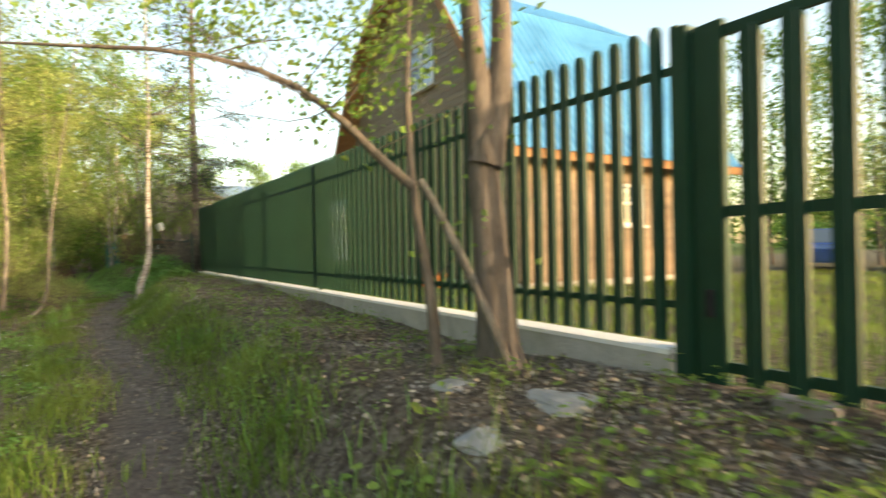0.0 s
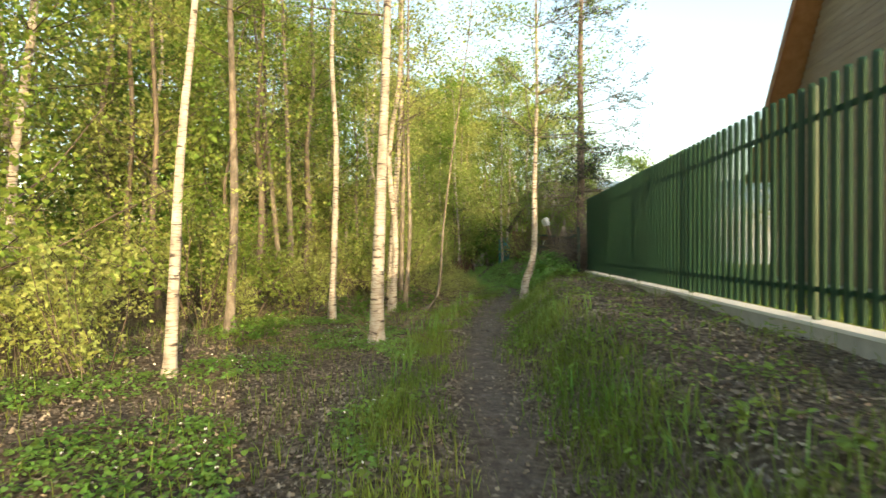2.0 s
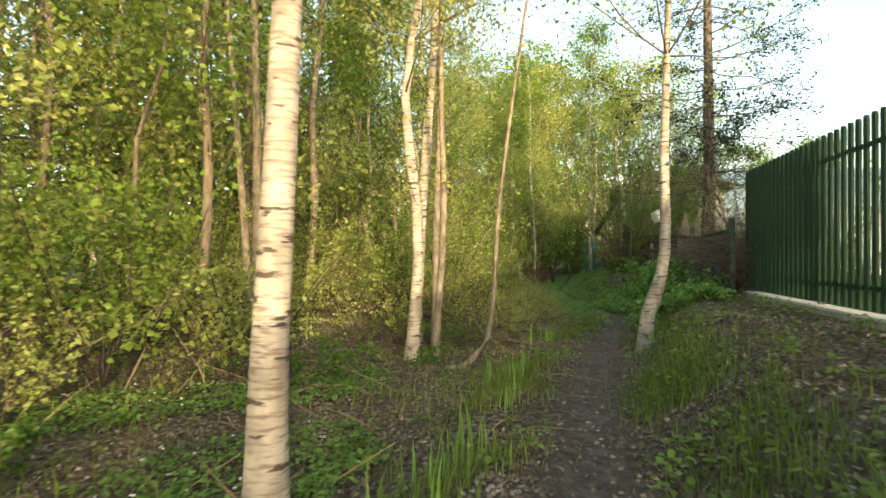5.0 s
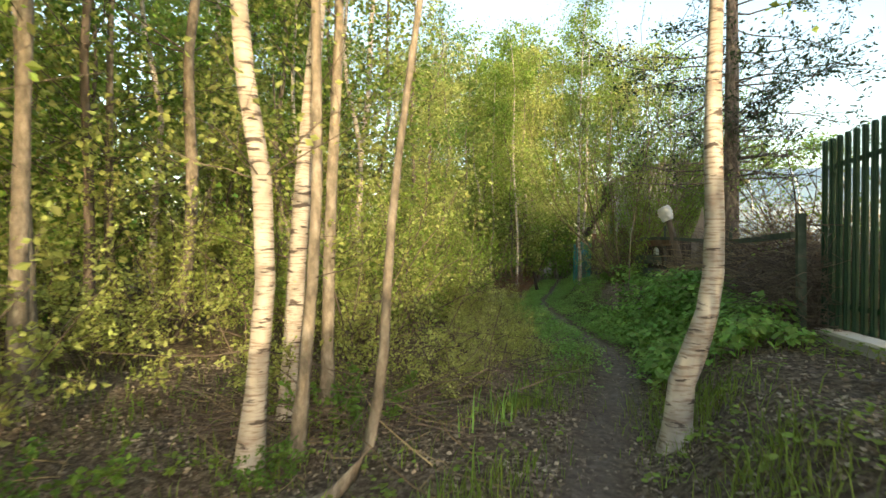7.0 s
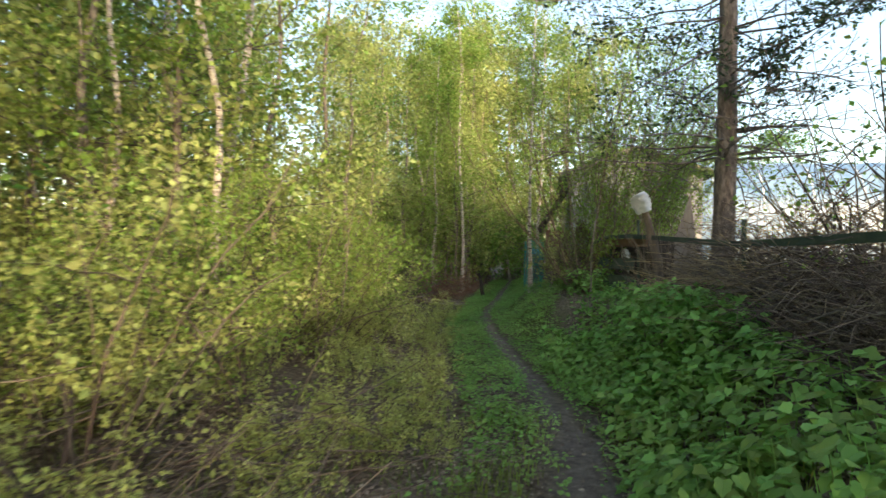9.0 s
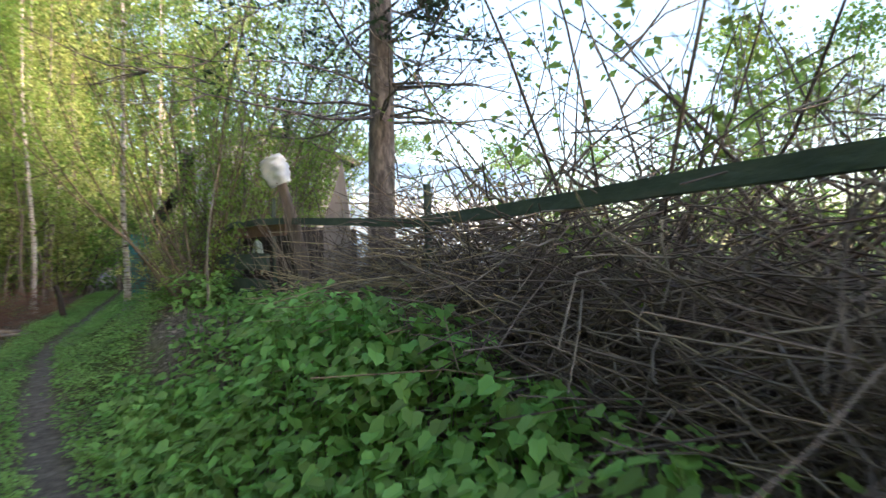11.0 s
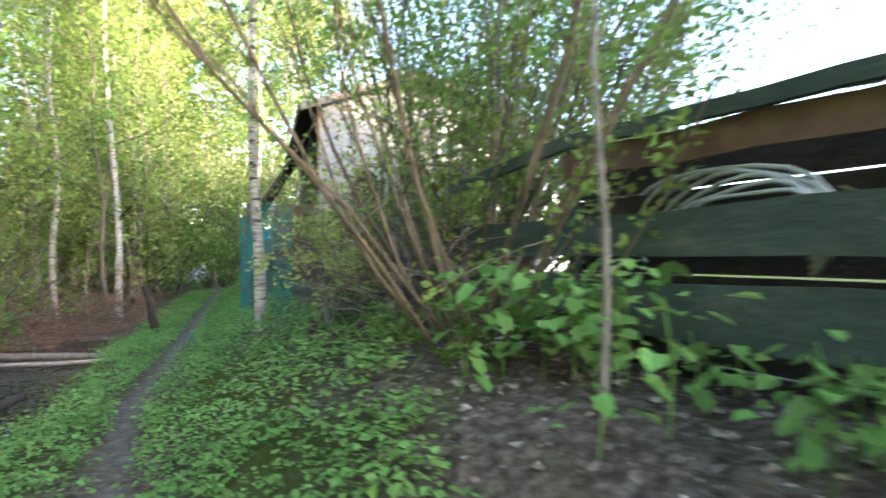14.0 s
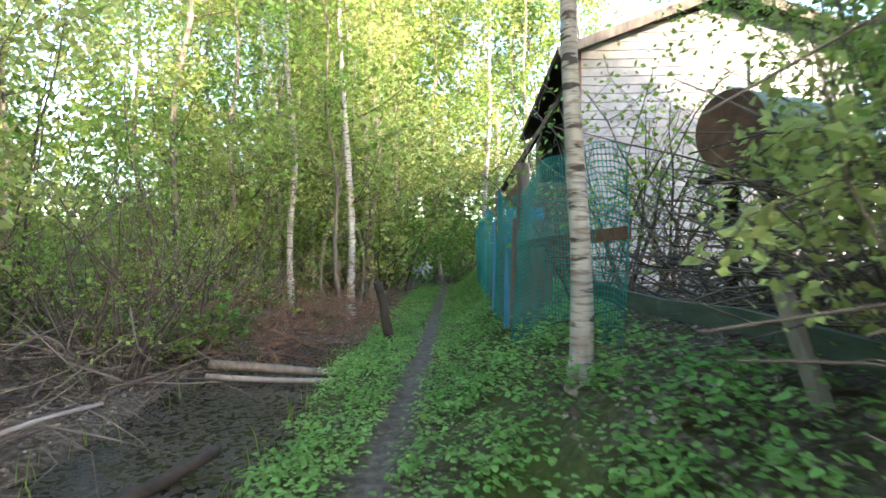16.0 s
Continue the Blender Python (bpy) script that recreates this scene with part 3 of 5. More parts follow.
car((17.5, 8.0, 0.30), 0.5, M_CARBLUE, "blue parked car on the lawn behind the gate")
car((19.5, 5.0, 0.30), 0.7, M_CARWHITE, "silver parked car on the lawn behind the gate")
for k, (bx, by) in enumerate(((4.0, 10.2), (4.25, 9.85))):
    v, f = tube([(0, 0, 0), (0, 0, 0.01), (0, 0, 0.34), (0, 0, 0.36), (0, 0, 0.34), (0, 0, 0.03)], [0.02, 0.13, 0.17, 0.175, 0.16, 0.12], 14)
    b = tagged(new("bucket", mesh("bucket", v, f, M_ORANGE, True)), "orange plastic bucket standing on the lawn", "bucket", "buckets by the house")
    b.location = (bx, by, float(ground_z(bx, by)))

# ---- trees ----
def spline(points, k):
    """k points on a smooth curve through the given ones."""
    p = np.asarray(points, float)
    t = np.linspace(0, len(p) - 1, k)
    i = np.clip(t.astype(int), 0, len(p) - 2)
    f = (t - i)[:, None]
    pm, p0, p1, p2 = p[np.maximum(i - 1, 0)], p[i], p[i + 1], p[np.minimum(i + 2, len(p) - 1)]
    return 0.5 * (2 * p0 + (p1 - pm) * f + (2 * pm - 5 * p0 + 4 * p1 - p2) * f ** 2 + (3 * p0 - pm - 3 * p1 + p2) * f ** 3)


def limb(start, aim, length, r, k=6, rise=0.25, wild=0.12):
    p = [np.asarray(start, float)]
    d = np.asarray(aim, float) / np.linalg.norm(aim)
    for _ in range(k - 1):
        d = d + rng.normal(0, wild, 3) + np.array([0, 0, rise / k])
        d /= np.linalg.norm(d)
        p.append(p[-1] + d * length / (k - 1))
    return np.array(p), np.linspace(r, max(0.003, r * 0.2), k)


def tree_meshes(axis_pts, r0, bark, leaf, first, n_limb, reach, n_leaf, size, low_twigs=0, up=0.5, fork=None, cluster=0.22, spot=None):
    """Trunk with limbs, and crown of separate leaves, as two meshes."""
    ax = spline(axis_pts, 16)
    hgt = ax[-1, 2]
    rad = r0 * (1 - 0.85 * np.linspace(0, 1, 16) ** 0.9)
    rad[0] *= 1.35
    trunk = [(ax, rad)]
    if fork is not None:
        trunk.append((spline(fork, 12), np.linspace(r0 * 0.75, r0 * 0.12, 12)))
    limbs, tips = [], []
    for n in range(n_limb + low_twigs):
        lowt = n >= n_limb
        h = rng.uniform(first, 0.96) if not lowt else rng.uniform(0.08, first)
        src = trunk[rng.integers(len(trunk))][0] if len(trunk) > 1 else ax
        idx = min(len(src) - 2, int(np.searchsorted(src[:, 2], src[0, 2] + h * (src[-1, 2] - src[0, 2]))))
        s = src[idx]
        a = rng.uniform(0, 2 * np.pi)
        ln = reach * (1.1 - 0.75 * h) * rng.uniform(0.6, 1.2) * (0.45 if lowt else 1)
        p, rr = limb(s, (np.cos(a), np.sin(a), up * rng.uniform(0.3, 1.4)), ln, max(0.006, r0 * (0.20 if not lowt else 0.09) * (1.1 - h)), 6)
        limbs.append((p, rr))
        tips.append((p, 0.15 if lowt else 1.0))
        for _ in range(3 if not lowt else 1):
            j = rng.integers(2, 5)
            p2, rr2 = limb(p[j], rng.normal(0, 1, 3) + (p[j] - p[0]) * 0.8 + np.array([0, 0, 0.2]), ln * 0.45, rr[j] * 0.5, 5)
            limbs.append((p2, rr2))
            tips.append((p2, 0.6 if not lowt else 0.15))
    tv, tf = tubes(trunk, 10, 0.05)
    n_trunk = len(tf)
    if limbs:
        lv, lf = tubes(limbs, 3)
        tv, tf = np.concatenate([tv, lv]), np.concatenate([tf, lf + len(tv)])
    wts = np.array([w for _, w in tips])
    pick = rng.choice(len(tips), n_leaf, p=wts / wts.sum())
    arr = np.stack([spline(p, 6) for p, _ in tips])
    seg = np.clip(rng.beta(2.2, 1.3, n_leaf) * 5, 0, 4.99)
    i = seg.astype(int)
    f = (seg - i)[:, None]
    c = arr[pick, i] * (1 - f) + arr[pick, i + 1] * f + rng.normal(0, cluster, (n_leaf, 3)) * np.array([1, 1, 0.8])
    if spot is not None:
        wx, wy = c[:, 0] + spot[0], c[:, 1] + spot[1]
        c = c[(np.abs(wx - path_x(wy)) > 0.9) | (c[:, 2] > 2.3)]
    cv, cf = leaf_cards(c, size)
    tm = mesh("trunk", tv, tf, bark, True)
    tm.materials.append(M_BARK)
    tm.polygons.foreach_set("material_index", [0] * n_trunk + [1] * (len(tf) - n_trunk))
    return tm, mesh("crown", cv, cf, leaf)


def plant(name, meshes, at, label, category, group="", turn=0.0, scale=1.0):
    t = thing(name, label, category, group, at=at, turn=turn)
    t.scale = (scale,) * 3
    part("trunk", meshes[0], t)
    part("crown", meshes[1], t)
    return t


def foot(x, y, sink=0.06):
    return (x, y, float(ground_z(x, y)) - sink)


def straight(h, lean=0.3, wob=0.15):
    n = 6
    dx, dy = rng.normal(0, lean, 2)
    return [(dx * (k / n) + rng.normal(0, wob) * (k > 0), dy * (k / n) + rng.normal(0, wob) * (k > 0), h * k / n) for k in range(n + 1)]


# named trees beside the path
plant("birch", tree_meshes([(0, 0, 0), (0.02, 0, 1), (0.05, 0.05, 2.5), (0.12, 0.1, 5), (0.1, 0.2, 9), (0.2, 0.2, 14)], 0.125, M_BIRCH, M_LEAF, 0.35, 34, 2.8, 6460, 0.036, 0, spot=(-4.01, 10.15)), foot(-4.01, 10.15), "white-barked birch with dark scars standing beside the path", "tree")
plant("birch", tree_meshes([(0, 0, 0), (0.05, 0, 1), (0.10, 0.02, 2.4), (0.22, 0.1, 4.2), (0.42, 0.1, 7), (0.5, 0.2, 10)], 0.075, M_BIRCH, M_LEAF, 0.32, 26, 2.0, 4420, 0.036, 2, spot=(-5.6, 7.6)), foot(-5.6, 7.6), "slender leaning birch with white bark", "tree")
plant("birch", tree_meshes([(0, 0, 0), (0.02, 0, 0.5), (0.19, 0.02, 1.0), (0.26, 0.05, 1.6), (0.24, 0.1, 2.6), (0.26, 0.1, 3.6), (0.30, 0.1, 5.5), (0.25, 0.1, 9), (0.3, 0.1, 12)], 0.115, M_BIRCH, M_LEAF, 0.30, 34, 3.0, 7140, 0.036, 0, spot=(-1.80, 15.75)), foot(-1.80, 15.75), "crooked birch bent near its foot beside the path", "tree")
cv = tree_meshes([(-0.42, -0.1, 0.0), (-0.18, -0.05, 0.10), (0.02, 0, 0.38), (0.12, 0, 0.9), (0.15, 0, 1.6), (0.22, 0, 2.4), (0.42, 0.05, 4.0), (0.75, 0.1, 6.5), (0.9, 0.1, 9)], 0.052, M_ALDER, M_LEAF_WARM, 0.42, 24, 2.2, 3600, 0.036, 1, spot=(-3.79, 14.4))
plant("tree", cv, foot(-3.79, 14.4), "slim tree with a bow-shaped mossy foot", "tree")
plant("tree", tree_meshes(straight(11, 0.3, 0.06), 0.09, M_BIRCH, M_LEAF_WARM, 0.3, 26, 2.2, 4420, 0.036, 6, spot=(-4.9, 14.85)), foot(-4.9, 14.85), "pale-barked tree in the thicket", "tree", "clump of pale trees")
plant("tree", tree_meshes(straight(12, 0.4, 0.08), 0.10, M_BIRCH, M_LEAF_WARM, 0.3, 26, 2.4, 4760, 0.036, 4, spot=(-5.25, 16.0)), foot(-5.25, 16.0), "pale-barked tree in the thicket", "tree", "clump of pale trees")
plant("tree", tree_meshes(straight(12, 0.3, 0.08), 0.07, M_ALDER, M_LEAF_WARM, 0.3, 24, 2.2, 4080, 0.036, 4, spot=(-5.0, 16.3)), foot(-5.0, 16.3), "pale-barked tree in the thicket", "tree", "clump of pale trees")
plant("tree", tree_meshes(straight(11, 0.2, 0.05), 0.055, M_ALDER, M_LEAF_WARM, 0.35, 22, 2.0, 3740, 0.036, 3, spot=(-4.65, 15.1)), foot(-4.65, 15.1), "pale-barked tree in the thicket", "tree", "clump of pale trees")
plant("tree", tree_meshes(straight(11, 0.1, 0.05), 0.075, M_BIRCH, M_LEAF, 0.35, 24, 2.2, 4080, 0.036, 3, spot=(-5.62, 12.72)), foot(-5.62, 12.72), "tall slim tree with pinkish bark", "tree", "slim trees by the path")
plant("tree", tree_meshes(straight(11, 0.15, 0.05), 0.08, M_ALDER, M_LEAF, 0.35, 24, 2.2, 4080, 0.036, 3, spot=(-6.5, 10.4)), foot(-6.5, 10.4), "tall slim tree with pinkish bark", "tree", "slim trees by the path")
for x, y, r, lean in ((-7.5, 15.1, 0.105, -0.5), (-8.0, 15.6, 0.09, -1.3)):
    plant("tree", tree_meshes([(0, 0, 0), (lean * 0.1, 0, 1.5), (lean * 0.35, 0.1, 4), (lean * 0.7, 0.1, 8), (lean, 0, 12)], r, M_ALDER, M_LEAF, 0.3, 24, 2.4, 3600, 0.04, 4), foot(x, y), "grey-barked leaning tree at the edge of the wood", "tree", "leaning grey trees")
plant("birch", tree_meshes([(0, 0, 0), (0, 0, 0.8), (-0.06, 0, 2), (-0.05, 0, 4), (-0.03, 0, 7), (0.1, 0.1, 10)], 0.072, M_BIRCH, M_LEAF, 0.33, 30, 2.3, 5100, 0.036, 0, spot=(-2.80, 29.6)), foot(-2.80, 29.6), "straight young birch standing by the netting fence", "tree")

# double-stemmed tree and its slender neighbours by the fence
tw = tree_meshes([(0, 0, 0), (-0.03, 0, 0.6), (-0.08, 0.02, 1.3), (-0.10, 0.03, 1.9), (-0.16, 0.05, 2.6), (-0.2, 0.1, 4), (-0.3, 0.3, 7)], 0.165, M_BARK, M_LEAF, 0.5, 16, 2.2, 2600, 0.034, 3, spot=(0.18, 1.85), fork=[(-0.09, 0.0, 1.42), (0.01, -0.02, 1.85), (0.06, -0.02, 2.5), (0.1, 0.1, 4.2), (0.3, 0.1, 6.5)])
plant("tree", tw, foot(0.18, 1.85), "grey double-stemmed tree by the picket fence", "tree")
sl = tree_meshes([(0, 0, 0), (-0.03, 0, 0.5), (-0.12, 0.02, 1.1), (-0.17, 0, 1.5), (-0.16, 0.05, 2.1), (-0.08, 0.1, 3.0), (0, 0.1, 4.6)], 0.05, M_BARK, M_LEAF, 0.42, 24, 1.5, 4400, 0.030, 3, spot=(-0.15, 2.15),
                 fork=[(-0.16, 0, 1.30), (-0.38, 0.1, 1.52), (-0.62, 0.2, 1.78), (-0.95, 0.35, 2.03), (-1.5, 0.55, 2.18), (-2.1, 0.9, 2.24), (-2.8, 1.4, 2.32)])
plant("sapling", sl, foot(-0.15, 2.15), "slender sapling with one arching branch over the path", "tree")
v, f = tube(spline([(0.22, 1.62, 0.2), (0.0, 1.75, 0.9), (-0.2, 1.95, 1.5), (-0.3, 2.05, 1.75)], 10), np.linspace(0.035, 0.028, 10), 7, 0.05)
tagged(new("leaning_stick", mesh("leaning_stick", v, f, M_ALDER, True)), "bare pole leaning against the sapling", "stick")

# pine behind the old fence
pax = spline([(0, 0, 0), (0.02, 0, 4), (0.0, 0.1, 9), (0.1, 0.1, 15)], 16)
ptrunk = [(pax, 0.19 * (1 - 0.75 * np.linspace(0, 1, 16)))]
plimbs, needles = [], []
for n in range(105):
    h = 2.5 + 12 * rng.uniform(0, 1) ** 1.6
    a = rng.uniform(0, 2 * np.pi)
    s = np.array([0, 0, h])
    ln = rng.uniform(1.2, 3.4) * (1.15 - h / 20)
    p, rr = limb(s, (np.cos(a), np.sin(a), -0.12), ln, 0.022, 7, 0.25, 0.16)
    plimbs.append((p, rr))
    for _ in range(8):
        j = rng.integers(2, 7)
        p2, rr2 = limb(p[j], rng.normal(0, 1, 3) * (1, 1, 0.4) + (p[j] - p[0]) * 0.5, ln * 0.32, 0.008, 5, 0.1, 0.2)
        plimbs.append((p2, rr2))
        if h > 3.4:
            needles.append(spline(p2, 14)[3:] + rng.normal(0, 0.06, (11, 3)))
tv, tf = tubes(ptrunk, 12, 0.05)
lv, lf = tubes(plimbs, 4)
nv, nf = leaf_cards(np.repeat(np.concatenate(needles), 2, 0) + rng.normal(0, 0.04, (len(np.concatenate(needles)) * 2, 3)), 0.035, 0.4, 0.0, 2.6)
plant("pine", (mesh("trunk", np.concatenate([tv, lv]), np.concatenate([tf, lf + len(tv)]), M_PINE, True), mesh("crown", nv, nf, M_NEEDLE)), foot(0.43, 24.25), "tall pine with thin horizontal branches behind the old fence", "tree")

# the wood: a few kinds of tree, copied
kinds = []
for k, (bark, leaf, h, r, nl) in enumerate(((M_ALDER, M_LEAF, 13, 0.09, 3800), (M_BIRCH, M_LEAF, 14, 0.09, 4200), (M_BARK, M_LEAF_WARM, 12, 0.08, 4200), (M_ALDER, M_LEAF_DEEP, 12, 0.10, 4400), (M_ALDER, M_LEAF_WARM, 9, 0.05, 3200), (M_BARK, M_LEAF, 7, 0.04, 2800))):
    kinds.append(tree_meshes(straight(h, 0.5, 0.10), r, bark, leaf, 0.22, 24, 3.0 if h > 10 else 2.0, int(nl * 0.8), 0.055, 8))
kinds.append(tree_meshes(straight(12, 0.4, 0.1), 0.09, M_ALDER, M_LEAF_WARM, 0.07, 30, 3.3, 4200, 0.074, 0))
kinds.append(tree_meshes(straight(13, 0.4, 0.1), 0.09, M_BIRCH, M_LEAF, 0.10, 30, 3.0, 4200, 0.072, 0))
kinds.append(tree_meshes(straight(12, 0.4, 0.1), 0.08, M_ALDER, M_LEAF, 0.02, 26, 4.0, 2600, 0.135, 0, cluster=0.45))
kinds.append(tree_meshes(straight(13, 0.4, 0.1), 0.09, M_BARK, M_LEAF_DEEP, 0.02, 26, 4.2, 2600, 0.14, 0, cluster=0.45))
words = ["tall pale-barked tree in the wood", "white-barked birch in the wood", "grey-barked tree in the wood", "broad alder with deeper green leaves", "slim young tree in the thicket", "thin grey sapling in the thicket", "densely leafed tree at the edge of the wood", "densely leafed birch at the edge of the wood", "broad full-crowned tree deep in the wood", "broad dark green tree deep in the wood"]
tree_rng = np.random.default_rng(11)


def wood(n, xr, yr, keep, choose, lo=0.8, hi=1.25):
    made, tries, spots = 0, 0, []
    while made < n and tries < 6000:
        tries += 1
        x, y = tree_rng.uniform(*xr), tree_rng.uniform(*yr)
        if not keep(x, y) or any((x - a) ** 2 + (y - b) ** 2 < 0.55 for a, b in spots):
            continue
        spots.append((x, y))
        k = int(tree_rng.choice(choose))
        plant("birch" if k == 1 else "tree", kinds[k], foot(x, y, 0.08), words[k], "tree", "trees of the wood", tree_rng.uniform(0, 6.28), tree_rng.uniform(lo, hi))
        made += 1


wood(38, (-15, -6.4), (2, 32), lambda x, y: x < -6.6 - 0.6 * (y < 10) - 1.0 * (y > 20), [0, 1, 2, 3, 4, 4, 5, 5])
wood(9, (-24, -12), (0, 44), lambda x, y: True, [6, 7], 1.0, 1.3)
wood(30, (-27, -14), (0, 52), lambda x, y: True, [8, 8, 9], 0.9, 1.35)
wood(16, (-16, 2), (50, 64), lambda x, y: True, [8, 8, 9], 0.9, 1.4)
wood(13, (5, 36), (55.5, 66), lambda x, y: True, [8, 9], 0.72, 0.95)
wood(28, (-17, -7.7), (29, 48), lambda x, y: ditch(x, y) < 0.01, [0, 4, 4, 5, 5, 5, 2])
wood(16, (-14, 3), (45.5, 58), lambda x, y: y > 48 or abs(x + 4.4) > 1.3, [6, 7], 1.0, 1.35)
wood(7, (-9, -5.6), (35.5, 46), lambda x, y: True, [6, 7], 0.8, 1.1)
wood(4, (-9, -6.8), (20, 28), lambda x, y: True, [6, 7], 0.8, 1.0)
wood(3, (11, 16), (26, 31), lambda x, y: True, [6], 0.5, 0.6)
for x, y, k, s in ((8.4, 24.6, 8, 0.46), (10.0, 26.4, 8, 0.5), (12.4, 25.2, 9, 0.5), (14.4, 32.6, 9, 0.5), (16.5, 30.5, 8, 0.5)):
    plant("tree", kinds[k], foot(x, y, 0.08), "low leafy tree in the neighbouring garden", "tree", "garden trees", y, s)
wood(8, (4, 40), (58, 80), lambda x, y: True, [0, 2, 3], 0.6, 0.9)
wood(10, (-9, -2.0), (35.5, 48), lambda x, y: (x < path_x(y) - 1.3) | ((y > 43.5) & (x > path_x(y) + 1.2)), [0, 2, 4, 4, 5])
for x, y, k, s in ((-5.9, 37.6, 7, 0.95), (-6.1, 41.2, 6, 1.1), (-2.9, 46.5, 7, 1.2), (-4.7, 49.0, 6, 1.25), (-1.3, 47.5, 6, 1.2), (-2.2, 51.0, 7, 1.4), (-5.0, 53.0, 7, 1.4), (1.2, 49.5, 6, 1.25), (-6.4, 46.0, 6, 1.2), (-9.6, 18.2, 6, 0.9), (-11.5, 21.0, 7, 1.0), (-10.3, 24.2, 6, 0.9), (-13.0, 17.0, 7, 1.0), (-12.2, 26.5, 6, 1.0), (-15.0, 22.0, 6, 1.1), (-8.6, 21.6, 7, 0.75), (-12.5, 12.0, 6, 1.0)):
    plant("tree", kinds[k], foot(x, y, 0.08), words[k], "tree", "dense trees of the wood", y, s)
# trees at x below 18 stand out of view, added to shade the house
for x, y, k, s in ((8.6, 2.4, 6, 0.62), (11.2, 3.0, 6, 0.7), (13.8, 2.2, 6, 0.7), (17.0, 3.5, 3, 0.8), (16.5, -1.0, 7, 0.8), (22.5, 9.5, 8, 0.72), (25, 12.5, 9, 0.7), (21.5, 14, 8, 0.62), (26, 7.0, 9, 0.75), (23.5, 4.0, 8, 0.6), (21, 11.5, 9, 0.72), (22, 8.2, 9, 0.72), (23.5, 6.2, 9, 0.7), (18.8, 13.6, 9, 0.65), (7.6, 0.0, 8, 0.4), (10.4, -0.6, 8, 0.45), (13.4, -1.0, 8, 0.45)):
    plant("tree", kinds[k], foot(x, y, 0.08), "leafy tree behind the gate, the nearer ones added unseen for shade", "tree", "trees in the yard", x, s)
wood(6, (26, 42), (2, 30), lambda x, y: True, [0, 3], 0.6, 0.85)
wood(5, (-16, -5), (-14, 0), lambda x, y: True, [0, 1, 2])
far = []
for n in range(160):
    a = tree_rng.uniform(0, 2 * np.pi)
    far.append((90 * np.cos(a) + tree_rng.uniform(-14, 14), 90 * np.sin(a) + 20 + tree_rng.uniform(-14, 14)))
fv, ff, base = [], [], 0
for fxx, fyy in far:
    if fyy < -20 and fxx > 0:
        continue
    hh = tree_rng.uniform(5, 8)
    c = rng.normal(0, 1, (220, 3)) * np.array([2.4, 2.4, hh * 0.25]) + np.array([fxx, fyy, hh * 0.55])
    v, f = leaf_cards(c, 0.75)
    fv.append(v)
    ff.append(f + base)
    base += len(v)
tagged(new("far_wood", mesh("far_wood", np.concatenate(fv), np.concatenate(ff), M_LEAF_DEEP)), "distant belt of leafy woodland", "woods", kind="stuff")


# ---- shrubs ----
def shrub_meshes(h, stems, n_leaf, size, spread, bark, leaf, low=0.15, stout=1.0):
    st, tips = [], []
    for _ in range(stems):
        a = rng.uniform(0, 2 * np.pi)
        s = np.array([np.cos(a), np.sin(a), 0]) * rng.uniform(0, 0.25) * spread
        p, rr = limb(s, (np.cos(a) * spread * rng.uniform(0.1, 0.6), np.sin(a) * spread * rng.uniform(0.1, 0.6), 1), h * rng.uniform(0.6, 1.1), rng.uniform(0.008, 0.02) * (h / 2.5) * stout, 8, 0.15, 0.13)
        st.append((p, rr))
        tips.append(p)
        for _ in range(4):
            j = rng.integers(2, 7)
            p2, rr2 = limb(p[j], rng.normal(0, 0.7, 3) + np.array([0, 0, 0.4]), h * 0.28, rr[j] * 0.5, 8, 0.1, 0.18)
            st.append((p2, rr2))
            tips.append(p2)
    arr = np.stack(tips)
    pick = rng.integers(len(arr), size=n_leaf)
    seg = np.clip((low + (1 - low) * rng.beta(1.8, 1.2, n_leaf)) * 7, 0, 6.99)
    i = seg.astype(int)
    f = (seg - i)[:, None]
    c = arr[pick, i] * (1 - f) + arr[pick, i + 1] * f + rng.normal(0, 0.07 * h / 2.5, (n_leaf, 3))
    c[:, 2] = np.maximum(c[:, 2], 0.05)
    sv, sf = tubes([(p[::2] if len(p) == 8 and rr[0] < 0.012 else p, rr[::2] if len(p) == 8 and rr[0] < 0.012 else rr) for p, rr in st], 3)
    lv, lf = leaf_cards(c, size)
    return mesh("stem", sv, sf, bark, True), mesh("crown", lv, lf, leaf)


def bush(meshes, at, label, group="", turn=0.0, scale=1.0, tilt=0.0):
    b = thing("bush", label, "bush", group, at=at, turn=turn)
    b.scale, b.rotation_euler = (scale,) * 3, (0, tilt, turn if not tilt else 0)
    part("stem", meshes[0], b)
    part("crown", meshes[1], b)
    return b


WILLOW = [shrub_meshes(3.2, 11, 3200, 0.032, 1.4, M_TWIG, leaf) for leaf in (M_LEAF_WARM, M_LEAF)]
SCRUB = [shrub_meshes(1.6, 9, 1300, 0.034, 1.4, M_TWIG, M_LEAF_WARM, 0.05) for _ in range(2)]
LOWGREEN = [shrub_meshes(0.9, 9, 900, 0.042, 1.8, M_TWIG, M_LEAF_DEEP, 0.1) for _ in range(2)]
BARE = [shrub_meshes(2.6, 14, 500, 0.035, 1.2, M_TWIG, M_LEAF, 0.4) for _ in range(2)]
TALLW = [shrub_meshes(7.2, 17, 10500, 0.034, 0.6, M_ALDER, M_LEAF, 0.14, 0.55) for _ in range(2)]


MIDBUSH = [shrub_meshes(3.4, 9, 2200, 0.046, 1.5, M_TWIG, leaf, 0.05) for leaf in (M_LEAF_WARM, M_LEAF)]
FARBUSH = [shrub_meshes(4.0, 8, 1300, 0.085, 1.7, M_TWIG, leaf, 0.03) for leaf in (M_LEAF_WARM, M_LEAF, M_LEAF_DEEP)]


